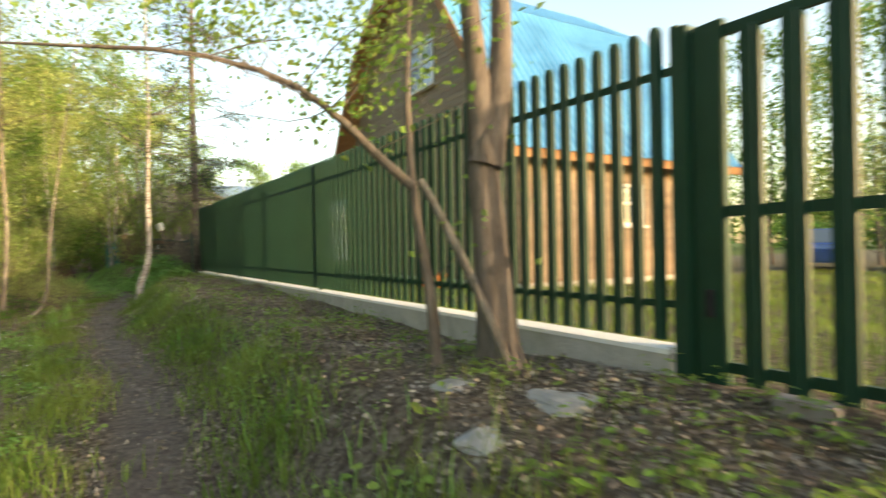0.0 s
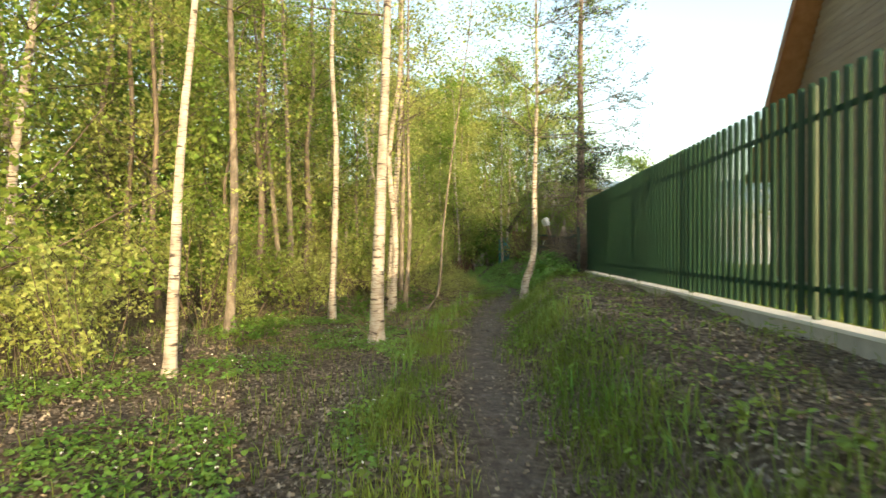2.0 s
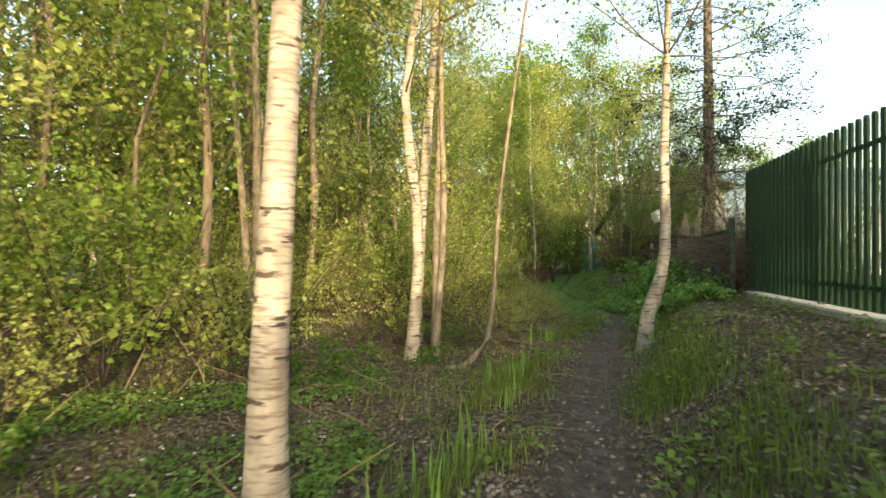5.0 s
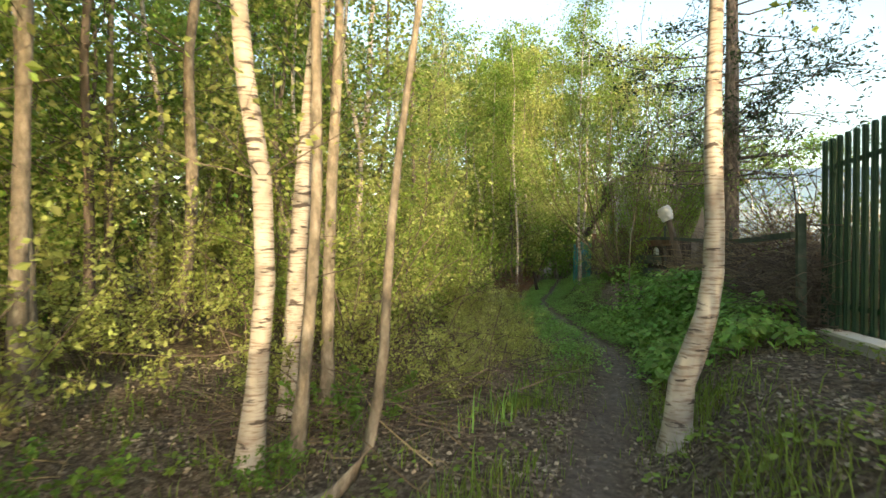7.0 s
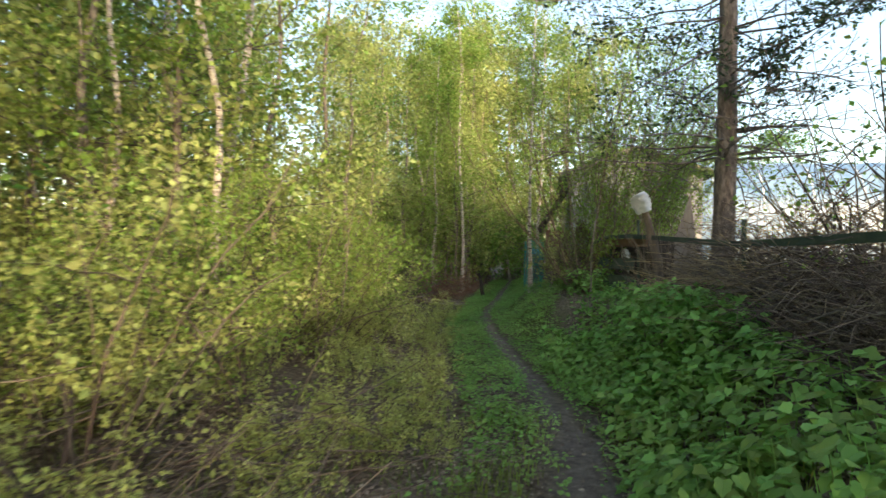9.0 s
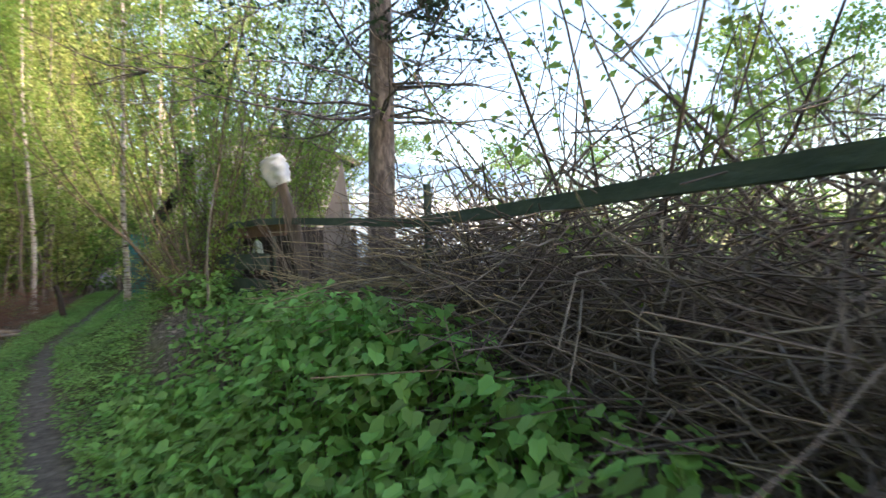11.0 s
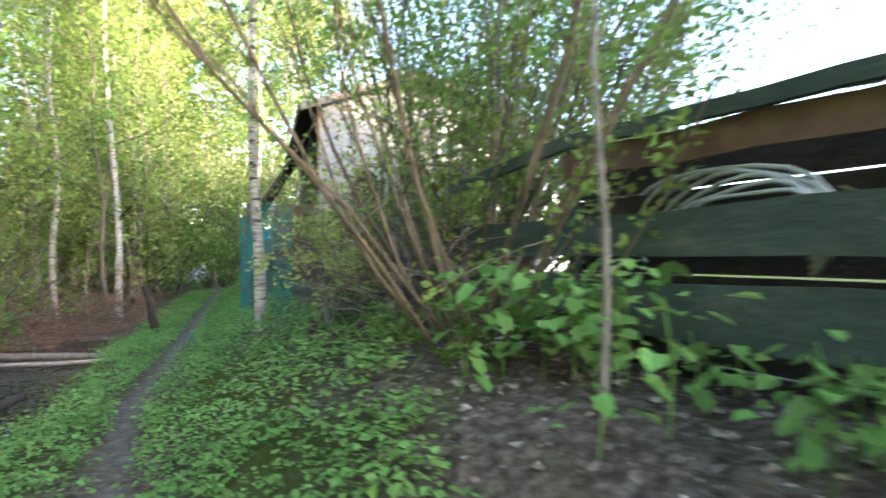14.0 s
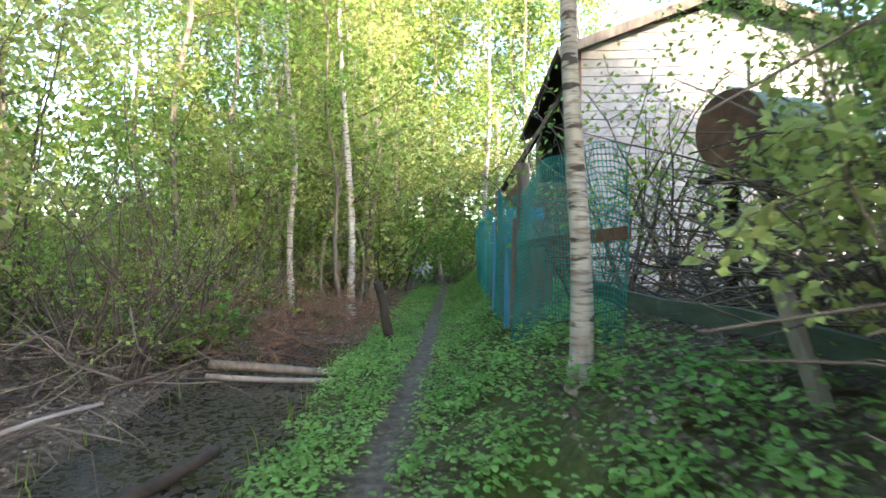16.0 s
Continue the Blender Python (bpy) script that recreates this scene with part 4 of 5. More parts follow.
def scatter(n, pool, xr, yr, keep, label, group, lo=0.7, hi=1.25):
    made = tries = 0
    while made < n and tries < 4000:
        tries += 1
        x, y = tree_rng.uniform(*xr), tree_rng.uniform(*yr)
        if keep(x, y):
            bush(pool[made % len(pool)], foot(x, y, 0.03), label, group, tree_rng.uniform(0, 6.28), tree_rng.uniform(lo, hi))
            made += 1


off = lambda x, y: x - path_x(y)
scatter(16, WILLOW, (-7.6, -3.3), (17.6, 27.5), lambda x, y: -4.9 < off(x, y) < -2.9, "yellow-green willow bush beside the path", "willow thicket", 0.7, 1.05)
scatter(22, SCRUB, (-7, -3.2), (16.0, 28), lambda x, y: -4.4 < off(x, y) < -1.9, "low leafy scrub at the edge of the path", "scrub by the path", 0.5, 0.85)
scatter(10, FARBUSH, (-8.5, -0.8), (41.5, 47), lambda x, y: abs(off(x, y)) > 1.3 and not -3.6 < x < 0, "leafy bush at the end of the path", "bushes at the path end")
scatter(34, SCRUB, (-5.6, -3.0), (16.2, 27.5), lambda x, y: -2.5 < off(x, y) < -1.05, "knee-high leafy scrub along the path edge", "scrub by the path", 0.3, 0.55)
scatter(22, MIDBUSH, (-13, -7.0), (4, 30), lambda x, y: True, "pale leafy undergrowth in the wood", "undergrowth")
for x, y, s in ((-4.4, 52.0, 1.2), (-4.3, 49.0, 0.9), (-5.4, 50.0, 1.1), (-3.4, 50.5, 1.1), (-4.4, 56.0, 1.5)):
    bush(FARBUSH[2], foot(x, y, 0.03), "dark leafy bush closing the end of the path", "bushes at the path end", x * 7, s)
scatter(30, FARBUSH, (-20, -11.5), (-2, 34), lambda x, y: True, "tall leafy undergrowth deep in the wood", "deep undergrowth", 0.7, 1.3)
scatter(22, FARBUSH, (-20, -9.4), (34, 54), lambda x, y: True, "tall leafy undergrowth deep in the wood", "deep undergrowth", 0.8, 1.4)
scatter(22, SCRUB, (-11, -5.9), (5, 19), lambda x, y: True, "pale leafy undergrowth in the wood", "undergrowth", 0.6, 1.2)
scatter(34, BARE, (-11, -6.6), (28, 44), lambda x, y: ditch(x, y) < 0.01, "twiggy half-bare shrub by the ditch", "shrubs by the ditch", 0.6, 1.2)
scatter(14, LOWGREEN, (-10, -6.9), (27, 40), lambda x, y: ditch(x, y) < 0.01, "low green bramble by the ditch", "shrubs by the ditch")
scatter(4, LOWGREEN, (-6.4, -3.6), (9.5, 16), lambda x, y: -4.0 < off(x, y) < -2.0, "low green sapling growth by the path", "low growth by the path", 0.4, 0.7)
def sprawl_meshes(stems, n_leaf, size, bark, leaf):
    """A coppiced clump: stems that leave the foot low, sweep outwards and turn up."""
    st, tips = [], []
    for n in range(stems):
        el = rng.uniform(0.25, 1.25)
        a = rng.uniform(-1.7, 1.7) if el < 0.75 else rng.uniform(0, 2 * np.pi)
        ln = rng.uniform(2.0, 3.2) + 2.6 * (el > 0.7)
        out = np.array([np.cos(a), np.sin(a), 0.0])
        d = out * math.cos(el) + np.array([0, 0, math.sin(el)])
        p, rr = limb(out * rng.uniform(0.03, 0.22), d, ln, rng.uniform(0.009, 0.017) + 0.012 * (n % 7 == 0), 10, 1.5 if el < 0.7 else 0.7, 0.07)
        st.append((p, rr))
        tips.append(p)
        for _ in range(5):
            j = rng.integers(3, 9)
            p2, rr2 = limb(p[j], (p[j] - p[j - 1]) * 3 + rng.normal(0, 0.5, 3) + np.array([0, 0, 0.3]), ln * rng.uniform(0.2, 0.4), rr[j] * 0.5, 10, 0.3, 0.12)
            st.append((p2, rr2))
            tips.append(p2)
    arr = np.stack(tips)
    pick = rng.integers(len(arr), size=n_leaf)
    i = np.clip(rng.beta(2.2, 1.1, n_leaf) * 9, 0, 8.99).astype(int)
    f = rng.uniform(0, 1, (n_leaf, 1))
    c = arr[pick, i] * (1 - f) + arr[pick, i + 1] * f + rng.normal(0, 0.05, (n_leaf, 3))
    sv, sf = tubes(st, 5)
    lv, lf = leaf_cards(c[c[:, 2] > 0.1], size)
    return mesh("stem", sv, sf, bark, True), mesh("crown", lv, lf, leaf)


SPRAWL = [sprawl_meshes(34, 8500, 0.030, M_STEM, M_LEAF), sprawl_meshes(28, 7500, 0.032, M_STEM, M_LEAF)]
for x, y, k, s, turn in ((-1.6, 26.4, 0, 1.0, 0.0), (-1.2, 27.6, 1, 0.95, -0.5), (-0.5, 28.9, 0, 1.1, 0.6)):
    bush(SPRAWL[k], foot(x, y, 0.04), "coppiced willow with low sweeping brown stems and fresh leaves", "willow clumps", turn, s)
for x, y, s in ((-1.75, 28.2, 0.6), (-0.9, 28.2, 1.05), (-0.4, 30.2, 1.05), (0.3, 31.6, 0.9)):
    bush(TALLW[int(s * 100) % 2], foot(x, y, 0.04), "many-stemmed willow clump leaning over the old fence", "willow clumps", x * 9, s, 0.2)
for x, y in ((0.6, 20.2), (1.4, 22.3), (1.2, 18.9), (2.6, 21.5)):
    bush(BARE[0], foot(x, y, 0.04), "bare thorny bush behind the old fence", "bare bushes", x * 7, 1.0)
for x, y, s in ((-1.85, 26.25, 0.5), (-1.75, 27.1, 0.5)):
    bush(LOWGREEN[0], foot(x, y, 0.02), "low green sprouts round the foot of the willow", "sprouts by the willow", y * 5, s)
bush(SCRUB[0], foot(-1.75, 28.6, 0.0), "leafy shrub with bright new leaves beside the path", "shrubs by the netting", 0.4, 0.9)
for x, y, s in ((-1.7, 32.7, 1.2), (-0.9, 33.4, 1.3), (-2.2, 31.9, 0.9), (0.2, 33.0, 1.2), (-0.4, 32.0, 1.0)):
    bush(BARE[1], foot(x, y, 0.02), "half-bare shrub behind the netting fence", "shrubs behind the netting", y * 3, s)
bush(SCRUB[1], foot(-2.0, 28.0, 0.0), "leafy shrub with bright new leaves beside the path", "shrubs by the netting", 1.4, 0.8)


# ---- herbs, grass and litter ----
def points(n, xr, yr, density):
    x, y = rng.uniform(*xr, n), rng.uniform(*yr, n)
    k = rng.uniform(0, 1, n) < density(x, y)
    return np.stack([x[k], y[k]], 1)


def clumpy(x, y, s=1.0):
    return np.clip(0.5 + 0.9 * np.sin(x * 2.3 * s + np.sin(y * 1.9 * s)) * np.sin(y * 1.7 * s + 1.7 * np.sin(x * 1.1)), 0, 1)


def verge(x, y):
    d = np.abs(x - path_x(y))
    return np.exp(-((d - 0.72) / 0.32) ** 2) * clumpy(x, y) * (y < 20) * (ditch(x, y) < 0.05) + np.where(x > path_x(y), 0.035, 0.08) * clumpy(x, y, 0.6) * (x > -9) * (x < 0.5) * (d > 0.35) * (y < 20)


p = points(300000, (-9, 0.7), (-3, 20), verge)
p = p[p[:, 0] < fence_x(p[:, 1]) - 0.15]
v, f = blades(p, ground_z(p[:, 0], p[:, 1]) - 0.01, 0.17, 0.0045, 0.7)
tagged(new("grass", mesh("grass", v, f, M_GRASS)), "thin spring grass along the path", "grass", kind="stuff")
p = points(48000, (1.1, 16), (-3, 24), lambda x, y: np.ones_like(x) * (x > fence_x(y) + 0.15) * ((x < 5.1) | (y < 7.9)))
v, f = blades(p, ground_z(p[:, 0], p[:, 1]) - 0.01, 0.14, 0.008, 0.6)
tagged(new("lawn", mesh("lawn", v, f, M_GRASS)), "rough lawn behind the picket fence", "grass", kind="stuff")


def litter_zone(x, y):
    d = x - path_x(y)
    return np.where(np.abs(d) > 0.24, 1.0, 0.3) * (0.35 + 0.65 * clumpy(x, y, 0.8)) * (x < fence_x(y) - 0.13) * (ditch(x, y) < 0.3)


p = points(150000, (-7.5, 0.8), (-2.5, 20), litter_zone)
c = np.column_stack([p, ground_z(p[:, 0], p[:, 1]) + rng.uniform(0.0, 0.02, len(p))])
v, f = leaf_cards(c, 0.022, 0.5, 0.0, 1.5, 0.35)
tagged(new("leaf_litter", mesh("leaf_litter", v, f, M_LITTER)), "dry brown fallen leaves on the forest floor", "leaves", kind="stuff")
p = points(30000, (-9.5, -0.9), (22.5, 42), lambda x, y: (np.abs(x - path_x(y)) > 1.0) * 1.0)
c = np.column_stack([p, ground_z(p[:, 0], p[:, 1]) + rng.uniform(0.0, 0.03, len(p))])
c = c[c[:, 2] > -0.19]
v, f = leaf_cards(c, 0.028, 0.5, 0.0, 1.5, 0.4)
tagged(new("leaf_litter", mesh("leaf_litter", v, f, M_LITTER)), "dry brown fallen leaves by the ditch", "leaves", kind="stuff")


def herb_leaves(p, h, size, per, mat, name, label):
    """Low leafy plants: each has a few broad leaves on short stalks."""
    k = len(p)
    q = np.repeat(np.column_stack([p, ground_z(p[:, 0], p[:, 1])]), per, 0)
    hh = np.repeat(h * rng.uniform(0.5, 1.3, k), per) * rng.uniform(0.45, 1.0, k * per)
    a = rng.uniform(0, 2 * np.pi, k * per)
    rr = hh * rng.uniform(0.1, 0.8, k * per)
    q[:, 0] += np.cos(a) * rr
    q[:, 1] += np.sin(a) * rr
    q[:, 2] += hh
    s = size * rng.uniform(0.6, 1.3, (k * per, 1))
    d = np.stack([np.cos(a), np.sin(a), rng.normal(-0.15, 0.25, k * per)], 1)
    u = np.stack([-np.sin(a), np.cos(a), rng.normal(0, 0.2, k * per)], 1)
    zup = np.array([0, 0, 1.0])
    v = np.stack([q, q + d * s * 0.35 + u * s * 0.5 + zup * s * 0.12, q + d * s * 0.95 + u * s * 0.38 + zup * s * 0.08, q + d * s * 1.25, q + d * s * 0.95 - u * s * 0.38 + zup * s * 0.08, q + d * s * 0.35 - u * s * 0.5 + zup * s * 0.12], 1).reshape(-1, 3)
    b = np.arange(k * per)[:, None] * 6
    f = np.concatenate([b + [[0, 1, 2]], b + [[0, 2, 3]], b + [[0, 3, 4]], b + [[0, 4, 5]]], 1).reshape(-1, 3)
    return tagged(new(name, mesh(name, v, f, mat)), label, "plants", kind="stuff")


def lobed_plants(p, heights, size, per, mat, name, label):
    """Stalked plants whose broad leaves have five pointed lobes, folded along the rib."""
    k = len(p)
    g = ground_z(p[:, 0], p[:, 1])
    q = np.repeat(np.column_stack([p, g]), per, 0)
    top = np.repeat(heights * rng.uniform(0.65, 1.15, k), per)
    hh = top * rng.uniform(0.3, 1.0, k * per)
    a = rng.uniform(0, 2 * np.pi, k * per)
    rr = 0.05 + 0.16 * rng.uniform(0, 1, k * per)
    q[:, 0] += np.cos(a) * rr
    q[:, 1] += np.sin(a) * rr
    q[:, 2] += hh
    s = (size * rng.uniform(0.55, 1.35, k * per))[:, None, None]
    d = np.stack([np.cos(a), np.sin(a), rng.normal(-0.25, 0.3, k * per)], 1)[:, None]
    u = np.stack([-np.sin(a), np.cos(a), rng.normal(0, 0.3, k * per)], 1)[:, None]
    along = np.array([0.0, -0.10, 0.22, 0.50, 0.80, 1.00, 1.28, 1.00, 0.80, 0.50, 0.22, -0.10])[None, :, None]
    across = np.array([0.0, 0.45, 0.72, 0.60, 0.64, 0.30, 0.0, -0.30, -0.64, -0.60, -0.72, -0.45])[None, :, None]
    lift = np.abs(across) * 0.22 - along * along * 0.16
    v = (q[:, None] + s * (d * along + u * across + np.array([0, 0, 1.0]) * lift)).reshape(-1, 3)
    b = np.arange(k * per)[:, None] * 12
    f = np.concatenate([b + [[0, i, i + 1]] for i in range(1, 11)], 1).reshape(-1, 3)
    st = [(np.stack([np.array([x, y, z - 0.02]), np.array([x + 0.02, y, z + 0.5 * h]), np.array([x, y + 0.02, z + 0.9 * h])]), np.array([0.006, 0.005, 0.003])) for (x, y), z, h in zip(p, g, heights)]
    sv, sf = tubes(st, 3)
    faces = f.tolist() + (sf + len(v)).tolist()
    return tagged(new(name, mesh(name, np.concatenate([v, sv]), faces, mat)), label, "plants", kind="stuff")


def gout(x, y):
    d = x - path_x(y)
    w = (0.14 < np.abs(d)) * np.where(d > 0, d < 1.15 + 0.25 * np.sin(y) + 0.7 * step(26, 28.5, y), d > -0.95) * step(17.0, 21, y) * (y < 46)
    return w * (0.5 + 0.5 * clumpy(x, y, 1.3)) * (ditch(x, y) < 0.15)


herb_leaves(points(26000, (-6.2, -0.6), (17.0, 46), gout), 0.17, 0.030, 11, M_HERB, "ground_elder", "dense bright green ground elder along the path")


def hog(x, y):
    d = x - path_x(y)
    return (d > 0.42) * (x < -0.45 - 0.15 * np.maximum(0, y - 21)) * step(16.6, 18, y) * (1 - step(22.8, 24.0, y)) * (0.45 + 0.55 * clumpy(x, y, 0.9))


def mound(x, y):
    """Height of the lush clump beside the path: high in its middle, knee-high round it."""
    big = np.exp(-(((x + 1.15) / 0.55) ** 2 + ((y - 21.0) / 1.25) ** 2))
    return 0.30 + 0.42 * big + 0.08 * np.sin(x * 5 + y * 3)


p = points(1500, (-2.4, -0.3), (16.6, 25.6), hog)
lobed_plants(p, mound(p[:, 0], p[:, 1]), 0.050, 18, M_HERB, "hogweed", "lush broad-leaved hogweed beside the path")
p = points(200, (-2.7, -1.1), (23.2, 25.9), lambda x, y: (x > -1.95) * clumpy(x, y, 1.6) * 0.7)
lobed_plants(p, np.full(len(p), 0.30), 0.046, 10, M_HERB, "hogweed", "scattered young hogweed in front of the boards")


p = np.stack([rng.normal(-1.42, 0.16, 16), rng.normal(25.65, 0.2, 16)], 1)
lobed_plants(p, np.full(16, 0.5), 0.05, 16, M_HERB, "young_shrub", "bright green leafy sprout beside the boards")


def seedling(x, y):
    d = x - path_x(y)
    return (np.abs(d) > 0.3) * clumpy(x, y, 1.7) * (x < fence_x(y) - 0.2) * np.where(d > 0, 0.9, 0.3)


herb_leaves(points(6000, (-6.5, 0.9), (-2, 18), seedling), 0.13, 0.037, 6, M_LEAF, "seedlings", "small yellow-green seedlings on the bank")
herb_leaves(points(15000, (-6.8, -2.3), (-3, 14), lambda x, y: (x - path_x(y) < -0.8) * (clumpy(x + 3, y, 0.7) > 0.76) * 0.9), 0.09, 0.032, 5, M_HERB, "wood_anemone", "low green anemone carpet in patches")
p = points(1600, (-6.8, -2.6), (-2, 12), lambda x, y: (x - path_x(y) < -0.8) * (clumpy(x + 3, y, 0.7) > 0.8) * 0.4)
v, f = leaf_cards(np.repeat(np.column_stack([p, ground_z(p[:, 0], p[:, 1]) + rng.uniform(0.08, 0.13, len(p))]), 4, 0), 0.013, 0.3, 0.0, 1.2, 0.4)
tagged(new("anemone_flowers", mesh("anemone_flowers", v, f, M_WHITE)), "small white anemone flowers over the green carpet", "flowers", kind="stuff")
p = points(1500, (-6.4, -4.6), (28.3, 34), lambda x, y: clumpy(x, y, 2) * (ditch(x, y) > 0.05) * (ditch(x, y) < 0.9) * 0.8)
v, f = blades(p, np.full(len(p), -0.28), 0.26, 0.006, 0.5)
tagged(new("sedge", mesh("sedge", v, f, M_GRASS)), "sparse sedge standing in the ditch water", "grass", kind="stuff")
p = points(9000, (-5.4, -3.1), (6, 17.5), lambda x, y: (np.exp(-((x - path_x(y) + 0.75) / 0.3) ** 2)) * (clumpy(x, y, 1.4) > 0.55) * 0.35)
v, f = blades(p, ground_z(p[:, 0], p[:, 1]) - 0.01, 0.34, 0.009, 0.3)
p2 = points(7000, (-2.0, -0.4), (-2, 10), lambda x, y: (np.exp(-((x - path_x(y) - 0.75) / 0.3) ** 2)) * (clumpy(x + 1, y, 1.1) > 0.5) * 0.4)
v2, f2 = blades(p2, ground_z(p2[:, 0], p2[:, 1]) - 0.01, 0.22, 0.005, 0.6)
v, f = np.concatenate([v, v2]), np.concatenate([f, f2 + len(v)])
tagged(new("tall_grass", mesh("tall_grass", v, f, M_HERB)), "taller green horsetail and grass tufts by the path", "grass", kind="stuff")


# ---- dead wood ----
def twig_heap(n, place, length, r, mat, name, label, category="twigs", flat=0.25):
    st = []
    for _ in range(n):
        a = rng.uniform(0, 2 * np.pi)
        p, rr = limb(place(), (np.cos(a), np.sin(a), rng.normal(0, flat)), length * rng.uniform(0.4, 1.3), r * rng.uniform(0.5, 1.4), 4, 0, 0.2)
        p[:, 2] = np.maximum(p[:, 2], ground_z(p[:, 0], p[:, 1]) + 0.005)
        st.append((p, rr))
    v, f = tubes(st, 4)
    return tagged(new(name, mesh(name, v, f, mat)), label, category, kind="stuff")


def in_box(x0, x1, y0, y1, h):
    def f():
        x, y = rng.uniform(x0, x1), rng.uniform(y0, y1)
        return np.array([x, y, float(ground_z(x, y)) + abs(rng.normal(0, h))])
    return f


twig_heap(420, in_box(-5.8, -3.3, 15.2, 19.0, 0.20), 1.0, 0.006, M_TWIG, "brushwood", "heap of dry cut brushwood beside the path")
twig_heap(900, in_box(-8.2, -5.2, 33.2, 38, 0.35), 1.1, 0.008, M_BROWNWOOD, "brushwood", "brown heap of brushwood behind the ditch", flat=0.5)
twig_heap(1100, in_box(-9.6, -6.4, 27, 36, 0.25), 1.2, 0.008, M_TWIG, "brushwood", "tangle of dead twigs along the ditch")
twig_heap(160, in_box(-6.5, -2.9, 9, 16, 0.02), 0.6, 0.006, M_STRAW, "fallen_twigs", "fallen twigs scattered on the forest floor")


def log(name, pts, r, mat, label):
    k = len(pts) * 4
    v, f = tube(spline(pts, k), np.full(k, r) * np.linspace(1, 0.75, k), 9, 0.08)
    faces = f.tolist() + [list(range(8, -1, -1)), list(range((k - 1) * 9, k * 9))]
    return tagged(new(name, mesh(name, v, faces, mat, True)), label, "log")


log("log", [(-6.5, 32.85, -0.10), (-5.7, 32.75, -0.12), (-4.9, 32.6, -0.14)], 0.06, M_OLDWOOD, "brown log lying across the ditch")
log("log", [(-6.35, 32.45, -0.15), (-5.5, 32.4, -0.17), (-4.75, 32.35, -0.15)], 0.035, M_PALEWOOD, "pale stripped pole lying across the ditch")
log("log", [(-5.6, 29.55, -0.26), (-5.35, 29.8, -0.20), (-5.12, 30.15, -0.10)], 0.055, M_DARKWOOD, "short rotten log standing out of the water")
log("branch", [(-6.5, 28.6, -0.1), (-6.25, 28.9, 0.12), (-5.95, 29.5, 0.25), (-5.75, 29.9, 0.27)], 0.018, M_PALEWOOD, "bare pale branch at the ditch edge")
log("stump", [(-4.62, 34.6, -0.1), (-4.68, 34.55, 0.2), (-4.72, 34.55, 0.5), (-4.80, 34.5, 0.78)], 0.075, M_DARKWOOD, "dark broken stump beside the path")
for k, (x, y, s) in enumerate(((-0.35, 1.5, 0.17), (-0.05, 1.0, 0.2), (-0.65, 0.8, 0.15))):
    bm = bmesh.new()
    bmesh.ops.create_icosphere(bm, subdivisions=3, radius=s)
    for vv in bm.verts:
        vv.co *= 1 + 0.5 * noise.noise(vv.co * 3 / s * 0.3 + Vector((k * 9, 0, 0)))
        vv.co.z *= 0.25
    rm = bpy.data.meshes.new("stone")
    bm.to_mesh(rm)
    bm.free()
    rm.materials.append(M_ROCK)
    rk = tagged(new("stone", rm), "pale half-buried stone on the bank", "stone", "stones on the bank")
    rk.location = (x, y, float(ground_z(x, y)) - 0.02)

# ---- old rail fence ----
old = thing("rail_fence", "old green wooden rail fence with leaning posts", "fence")
OLD = [(-0.36, 17.9, 1.70), (-0.25, 21.42, 1.72), (-0.93, 24.38, 1.88), (-1.18, 26.1, 1.93), (-1.42, 27.3, 1.80)]
for a, b in zip(OLD, OLD[1:]):
    part("rail", beam(a, b, 0.05, 0.068, M_OLDGREEN, "rail", 0.015), old)
for (x, y, z), top, w in zip(OLD, (1.93, 2.0, 2.16, 2.0, 1.5), (0.08, 0.042, 0.042, 0.05, 0.05)):
    g0 = float(ground_z(x, y))
    part("post", beam((x + 0.09, y, g0 - 0.1), (x + 0.07, y, top), w, w, M_OLDGREEN, "post"), old)
part("board", beam((-0.95, 24.2, 1.40), (-1.45, 27.6, 1.42), 0.03, 0.20, M_OLDGREEN, "board", 0.03), old, "mossy green board")
part("board", beam((-0.97, 24.0, 1.08), (-1.5, 27.8, 1.10), 0.03, 0.24, M_OLDGREEN, "board", 0.03), old, "mossy green board")
part("board", beam((-0.80, 23.9, 1.78), (-1.16, 26.1, 1.80), 0.03, 0.14, M_BROWNWOOD, "board", 0.03), old, "brown plank")
bx = thing("plank_bin", "dark wooden plank bin behind the old fence", "compost bin")
for k in range(6):
    part("plank", beam((-0.62, 24.1, 0.72 + 0.2 * k), (-1.02, 26.15, 0.72 + 0.2 * k), 0.03, 0.19, M_DARKWOOD, "plank"), bx)
    part("plank", beam((-1.02, 26.15, 0.72 + 0.2 * k), (0.0, 26.4, 0.72 + 0.2 * k), 0.03, 0.19, M_DARKWOOD, "plank"), bx)
    part("plank", beam((-0.62, 24.1, 0.72 + 0.2 * k), (0.2, 24.6, 0.72 + 0.2 * k), 0.03, 0.19, M_DARKWOOD, "plank"), bx)
    part("corner_post", beam((-0.6, 24.12, 0.3), (-0.6, 24.12, 1.6), 0.06, 0.06, M_DARKWOOD, "corner_post"), bx) if k == 0 else None
hose = thing("hose_coil", "coil of grey garden hose hung over the boards", "hose")
for k in range(7):
    r = 0.24 + 0.035 * k
    ang = np.linspace(-0.6, math.pi + 0.6, 16)
    v, f = tube(np.stack([-0.99 + 0.008 * k + 0.0 * ang, 25.05 + r * 1.25 * np.cos(ang) + 0.04 * k, 1.42 + r * 0.62 * np.sin(ang) + 0.02 * np.sin(3 * ang + k)], 1), np.full(16, 0.010), 7)
    part("loop", mesh("loop", v, f, M_HOSE, True), hose)
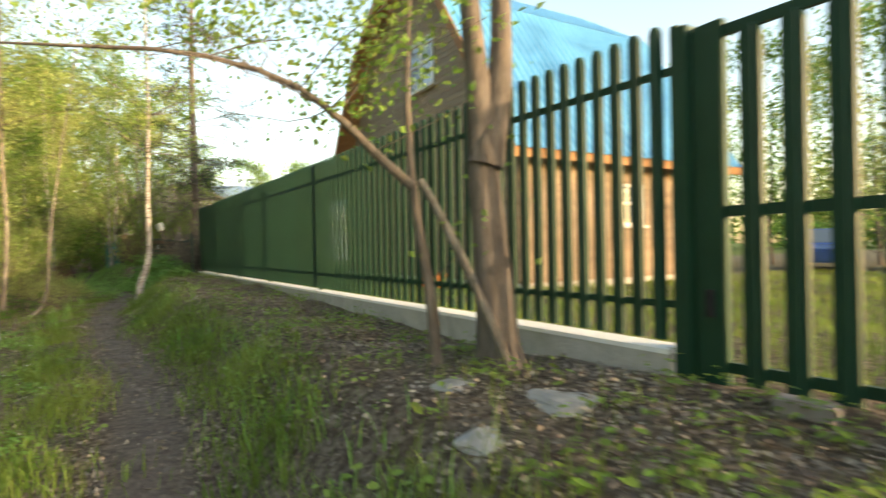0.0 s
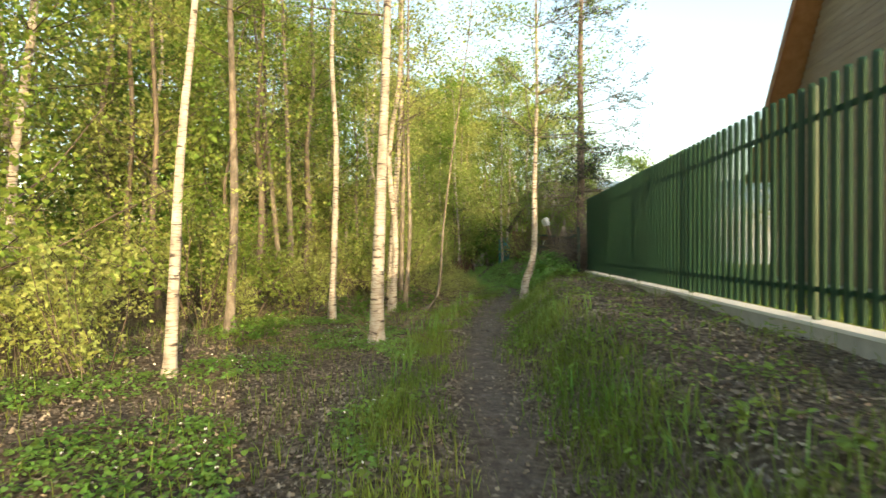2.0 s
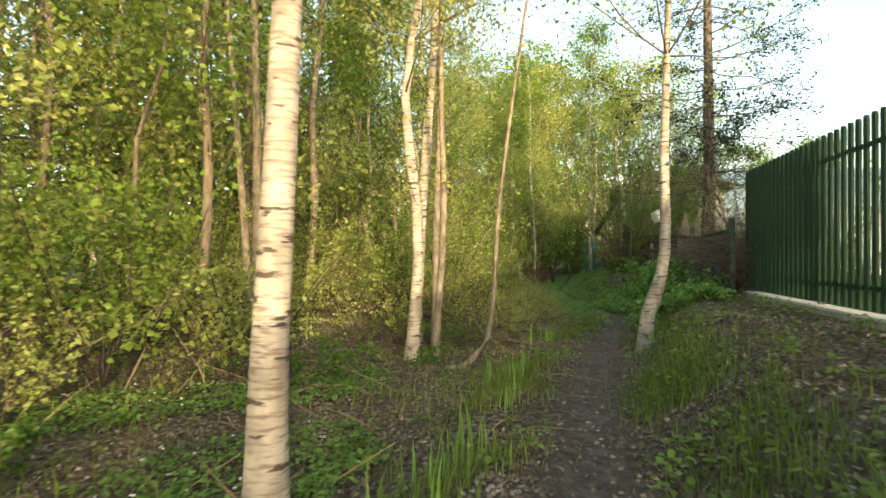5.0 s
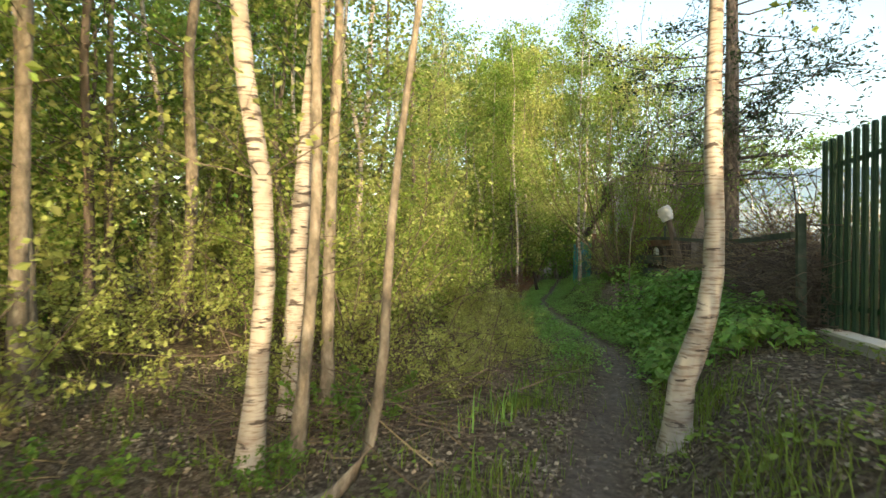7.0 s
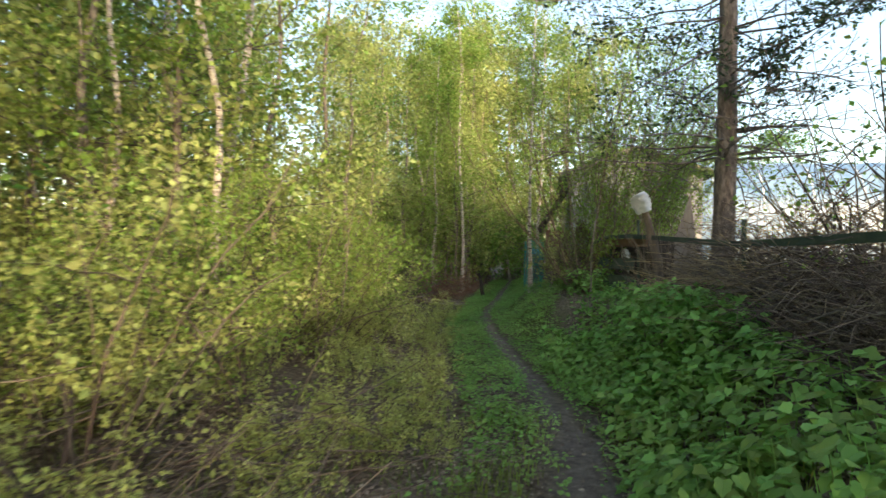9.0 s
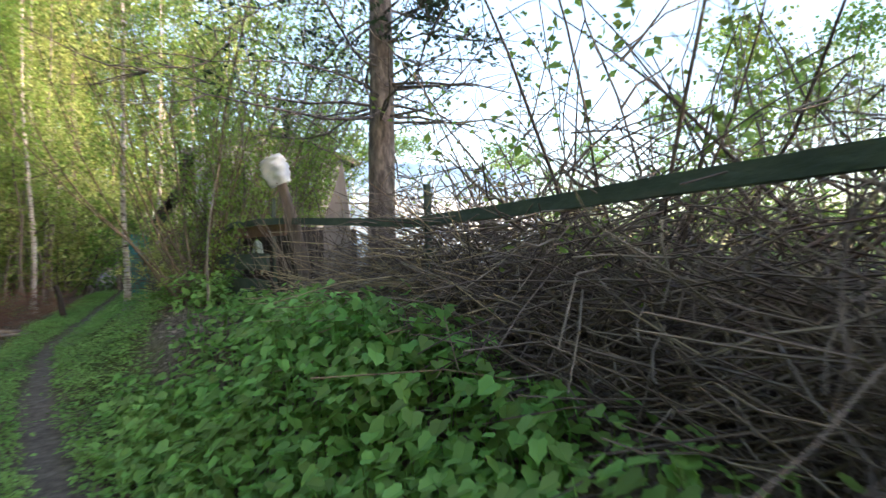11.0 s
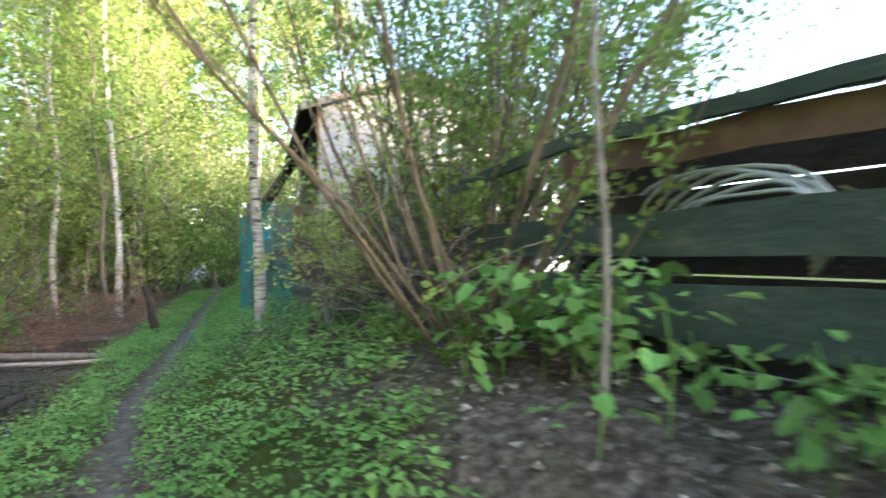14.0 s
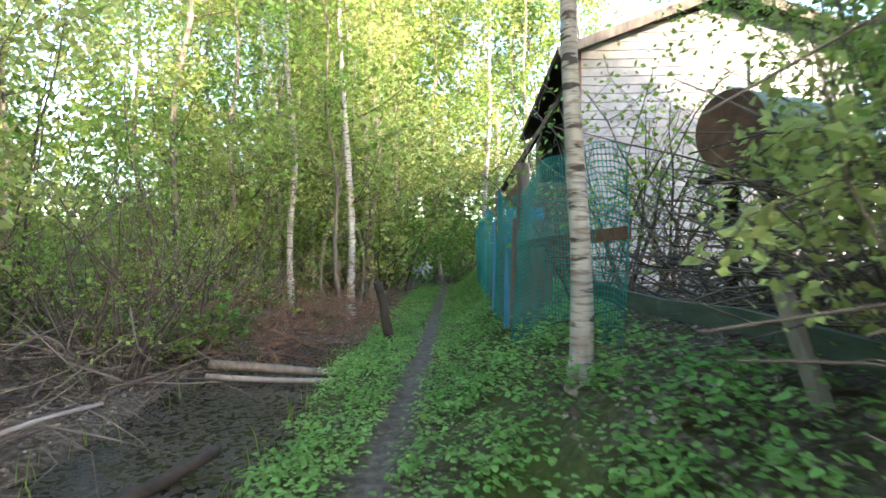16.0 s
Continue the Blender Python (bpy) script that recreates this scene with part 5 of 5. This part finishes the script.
brd = thing("pointed_board", "tall pale board with a broken pointed top", "board")
bm = bmesh.new()
out = [(-0.17, 0), (0.15, 0), (0.13, 1.35), (0.08, 1.72), (0.05, 1.95), (-0.04, 1.62), (-0.17, 1.28)]
fr = [bm.verts.new((a, 0, b)) for a, b in out]
bk = [bm.verts.new((a, 0.03, b)) for a, b in out]
bm.faces.new(fr)
bm.faces.new(bk[::-1])
for k in range(len(out)):
    bm.faces.new((fr[(k + 1) % len(out)], fr[k], bk[k], bk[(k + 1) % len(out)]))
bme = bpy.data.meshes.new("slab")
bm.to_mesh(bme)
bm.free()
bme.materials.append(M_PALEWOOD)
ob = part("slab", bme, brd)
brd.location, brd.rotation_euler = (-0.24, 23.75, 0.58), (0.03, 0.0, -0.45)
sack = thing("white_sack", "white plastic sack draped over a leaning dead stem", "sack", at=(-0.85, 23.65, 0.5))
sp = spline([(-0.02, 0, 1.74), (-0.05, 0, 1.81), (-0.08, 0, 1.89), (-0.11, 0, 1.96), (-0.13, 0, 2.01), (-0.14, 0, 2.03)], 22)
v, f = tube(sp, np.interp(np.linspace(0, 1, 22), [0, 0.2, 0.5, 0.8, 0.93, 1], [0.10, 0.125, 0.13, 0.12, 0.08, 0.01]), 22, 0.20)
sme = mesh("cloth", v, f, M_CLOTH, True)
part("cloth", sme, sack)
v, f = tube(spline([(0.30, 0.1, -0.1), (0.24, 0.08, 0.5), (0.16, 0.04, 1.05), (0.06, 0, 1.45), (-0.04, 0, 1.8)], 18), np.linspace(0.075, 0.05, 18), 12, 0.25)
part("dead_stem", mesh("dead_stem", v, f, M_OLDWOOD, True), sack, "rotten grey-brown stem")
st = []
for _ in range(90):
    a = rng.uniform(0, 2 * np.pi)
    p, rr = limb((0.28 + 0.10 * np.cos(a), 0.10 * np.sin(a), -0.05), (0.16 * np.cos(a) - 0.17, 0.16 * np.sin(a), 1), rng.uniform(0.7, 1.85), 0.007, 6, 0.1, 0.14)
    st.append((p, rr))
v, f = tubes(st, 4)
part("dead_bush", mesh("dead_bush", v, f, M_TWIG), sack)
twig_heap(5200, in_box(-0.3, 0.5, 17.8, 23.6, 0.48), 0.62, 0.005, M_TWIG, "brush_pile", "wall of grey dead brush piled behind the old fence", flat=0.5)
twig_heap(1500, in_box(0.5, 1.5, 17.8, 23.8, 0.42), 1.0, 0.009, M_TWIG, "brush_pile", "deep heap of dead branches behind the old fence", flat=0.6)
twig_heap(800, lambda: np.array([rng.uniform(-0.3, 0.6), rng.uniform(20.8, 24.2), 1.12 + 0.13 * rng.normal()]), 1.0, 0.0035, M_STRAW, "dry_reed", "flattened dry straw lying on the brush pile", flat=0.06)
twig_heap(900, in_box(0.0, 1.4, 20.0, 23.8, 0.5), 1.3, 0.004, M_STRAW, "dry_reed", "dry straw laid over the brush pile", flat=0.1)
twig_heap(1300, in_box(-2.0, -0.7, 26.8, 31.5, 0.40), 0.9, 0.007, M_TWIG, "brush_pile", "dark tangled brush behind the broken fence", flat=0.5)
v, f = tube(spline([(-1.56, 25.2, 0.45), (-1.55, 25.17, 1.1), (-1.56, 25.16, 1.45), (-1.5, 25.3, 2.1), (-1.35, 25.5, 2.9)], 14), np.linspace(0.022, 0.008, 14), 6, 0.06)
tagged(new("dead_sapling", mesh("dead_sapling", v, f, M_ALDER, True)), "bare forked sapling in front of the boards", "sapling")
twig_heap(420, in_box(-1.8, -1.0, 25.8, 28.6, 0.18), 0.5, 0.004, M_BROWNWOOD, "fallen_twigs", "reddish dead stems lying under the willow clump", flat=0.5)
slate = tagged(new("slate", box(0.30, 0.20, 0.03, M_CONCRETE, bevel=0.008, name="slate")), "broken grey slate lying under the willow", "slate")
slate.location, slate.rotation_euler = (-1.42, 26.3, float(ground_z(-1.42, 26.3)) + 0.01), (0.12, -0.1, 0.4)
low = thing("broken_rail", "fallen faded green rail with a pale stake", "fence")
part("rail", beam((-2.55, 30.6, 0.98), (-1.95, 27.3, 0.86), 0.04, 0.10, M_OLDGREEN, "rail", 0.04), low)
part("stake", beam((-2.15, 28.35, 0.35), (-2.25, 28.65, 1.12), 0.05, 0.05, M_PALEWOOD, "stake"), low, "pale stake")

# ---- netting fence ----
net = thing("netting_fence", "teal plastic netting fence on wooden posts", "fence")
NET = [(-2.45, 29.9), (-2.95, 31.6), (-3.05, 34.0), (-3.1, 37.0), (-3.2, 41.0)]
for x, y in NET[1:]:
    g0 = float(ground_z(x, y))
    part("post", beam((x + 0.04, y, g0 - 0.1), (x + 0.02, y + 0.03, 2.05), 0.08, 0.08, M_OLDWOOD, "post"), net)
na = np.array(NET)
seglen = np.concatenate([[0], np.cumsum(np.hypot(*np.diff(na, axis=0).T))])


def net_at(s, h):
    x, y = np.interp(s, seglen, na[:, 0]), np.interp(s, seglen, na[:, 1])
    return np.stack([x - 0.05 + 0.05 * np.sin(s * 3.1 + h * 2), y, 0.42 + h * (1.45 + 0.10 * np.sin(s * 2.3)) + 0.03 * np.sin(s * 7)], -1)


st = []
for s in np.arange(0, seglen[-1], 0.04):
    st.append((net_at(np.full(9, s) + 0.03 * np.sin(np.arange(9)), np.linspace(0, 1, 9)), np.full(9, 0.0035)))
for h in np.linspace(0, 1, 38):
    s = np.linspace(0, seglen[-1], 70)
    st.append((net_at(s, np.full(70, h)), np.full(70, 0.0035)))
v, f = tubes(st, 3)
part("netting", mesh("netting", v, f, M_TEAL), net, "teal plastic netting")
for a, b, z in ((0, 1, 1.35), (1, 2, 1.2), (1, 2, 1.85), (2, 3, 1.85), (3, 4, 1.85)):
    part("rail", beam((*NET[a], z), (*NET[b], z - 0.05), 0.03, 0.08, M_BROWNWOOD, "rail"), net)
for k in range(8):
    y = 31.9 + 0.55 * k
    part("board", beam((np.interp(y, na[:, 1], na[:, 0]) + 0.12, y, 0.4), (np.interp(y, na[:, 1], na[:, 0]) + 0.16, y, 1.55 + 0.2 * math.sin(k * 2.2)), 0.02, 0.40, M_ROOF if k % 3 == 1 else M_OLDWOOD, "board"), net)

# ---- drum on its rack ----
rack = thing("log_rack", "rough wooden rack of stacked boards", "rack")
for x in (-1.2, -0.2):
    for y in (30.7, 31.3):
        part("leg", beam((x, y, 0.2), (x, y, 1.78), 0.08, 0.08, M_DARKWOOD, "leg"), rack)
for k in range(4):
    part("board", beam((-1.45, 30.62 + 0.22 * k, 1.83), (0.2, 30.62 + 0.22 * k, 1.83), 0.18, 0.04, M_DARKWOOD, "board"), rack)
drum = thing("oil_drum", "pale green metal drum lying on its side", "drum", at=(-1.42, 30.85, 2.175), turn=0.5)
v, f = tube([(k, 0, 0) for k in (-0.002, 0.0, 0.02, 0.3, 0.32, 0.34, 0.62, 0.64, 0.66, 1.0, 1.02)], [0.30, 0.315, 0.305, 0.305, 0.318, 0.305, 0.305, 0.318, 0.305, 0.305, 0.315], 26)
part("shell", mesh("shell", v, f, M_BARREL, True), drum)
for px in (-0.008, 1.024):
    an = np.linspace(0, 2 * np.pi, 26, endpoint=False)
    part("end", mesh("end", [(px, 0.303 * math.cos(a), 0.303 * math.sin(a)) for a in an] + [(px + (0.02 if px < 0.5 else -0.02), 0, 0)], [(k, (k + 1) % 26, 26) for k in range(26)], M_RUST), drum, "rusty drum end")

# ---- neighbour's house and polytunnel ----
cab = thing("cottage", "old grey-white cottage with a sagging gable roof", "house")
CX0, CX1, CY0, CY1 = -1.5, 3.2, 36.2, 43.0
part("wall", box(CX1 - CX0, CY1 - CY0, 4.6, M_SHEDWALL, ((CX0 + CX1) / 2, (CY0 + CY1) / 2, 0.2)), cab)
z = 0.6
while z < 5.2:
    hw = (CX1 - CX0) / 2 if z < 4.7 else (CX1 - CX0) / 2 * max(0.05, (5.55 - z) / 0.8)
    part("board", beam(((CX0 + CX1) / 2 - hw, CY0 - 0.02, z), ((CX0 + CX1) / 2 + hw, CY0 - 0.02, z), 0.04, 0.14, M_SHEDWALL, "board"), cab)
    z += 0.15
xm = (CX0 + CX1) / 2
part("gable", mesh("gable", [(CX0, CY0, 4.8), (CX1, CY0, 4.8), (xm, CY0, 5.5)], [(0, 1, 2)], M_SHEDWALL), cab)
part("roof_slope", beam((CX0 - 0.45, (CY0 + CY1) / 2, 4.62), (xm, (CY0 + CY1) / 2, 5.62), CY1 - CY0 + 0.8, 0.08, M_DARKWOOD, "roof_slope"), cab)
part("roof_slope", beam((CX1 + 0.45, (CY0 + CY1) / 2, 4.62), (xm, (CY0 + CY1) / 2, 5.62), CY1 - CY0 + 0.8, 0.08, M_DARKWOOD, "roof_slope"), cab)
part("verge_board", beam((CX0 - 0.45, CY0 - 0.42, 4.58), (xm, CY0 - 0.42, 5.58), 0.03, 0.16, M_OLDWOOD, "verge_board"), cab)
part("verge_board", beam((CX1 + 0.45, CY0 - 0.42, 4.58), (xm, CY0 - 0.42, 5.58), 0.03, 0.16, M_OLDWOOD, "verge_board"), cab)
part("corner_board", beam((CX0 - 0.03, CY0 - 0.04, 0.4), (CX0 - 0.03, CY0 - 0.04, 4.8), 0.04, 0.16, M_BROWNWOOD, "corner_board"), cab)
window(cab, (1.9, CY0 - 0.05, 3.6), 1.1, 0.9, False)
lean = thing("lean_to", "dark lean-to shed with a steep roof", "shed")
part("wall", box(0.9, 5.0, 2.2, M_BROWNWOOD, (-1.98, 39.2, 0.3)), lean)
part("roof", beam((-2.75, 39.2, 2.55), (-1.5, 39.2, 4.5), 5.4, 0.06, M_DARKWOOD, "roof"), lean)
tun = thing("polytunnel", "long pale polytunnel with milky film", "greenhouse")
TX0, TX1, TY, TR = 4.2, 19.0, 50.0, 3.0
an = np.linspace(0, np.pi, 17)
v, f = [], []
for k in range(19):
    xx = TX0 + (TX1 - TX0) * k / 18
    v += [(xx, TY + TR * math.cos(a), 4.2 + TR * math.sin(a) + 0.03 * math.sin(k * 2.2 + a * 5)) for a in an]
f = [(k * 17 + i, k * 17 + i + 1, (k + 1) * 17 + i + 1, (k + 1) * 17 + i) for k in range(18) for i in range(16)]
part("film", mesh("film", v, f, M_FILM, True), tun, "milky blue film")
part("side_wall", box(TX1 - TX0, 0.06, 4.0, M_FILM, ((TX0 + TX1) / 2, TY - TR, 0.2)), tun)
for xx in (TX0, TX1):
    ev = [(xx, TY + TR * math.cos(a), 4.2 + TR * math.sin(a)) for a in an] + [(xx, TY - TR, 0.2), (xx, TY + TR, 0.2)]
    part("end_wall", mesh("end_wall", ev, [tuple(range(19))], M_FILM), tun)
for k in range(0, 19, 3):
    xx = TX0 + (TX1 - TX0) * k / 18
    v, f = tube([(xx, TY + (TR + 0.04) * math.cos(a), 4.2 + (TR + 0.04) * math.sin(a)) for a in an], np.full(17, 0.03), 5)
    part("hoop", mesh("hoop", v, f, M_WHITE), tun)

# thicket closing the far side of the ditch
scatter(22, WILLOW, (-15, -8.6), (33, 47), lambda x, y: ditch(x, y) < 0.01, "pale leafy bush beyond the ditch", "bushes beyond the ditch", 0.8, 1.35)
scatter(26, BARE, (-9.0, -5.0), (28, 37), lambda x, y: off(x, y) < -1.7, "small twiggy sprig in the muddy ditch", "sprigs in the ditch", 0.16, 0.36)
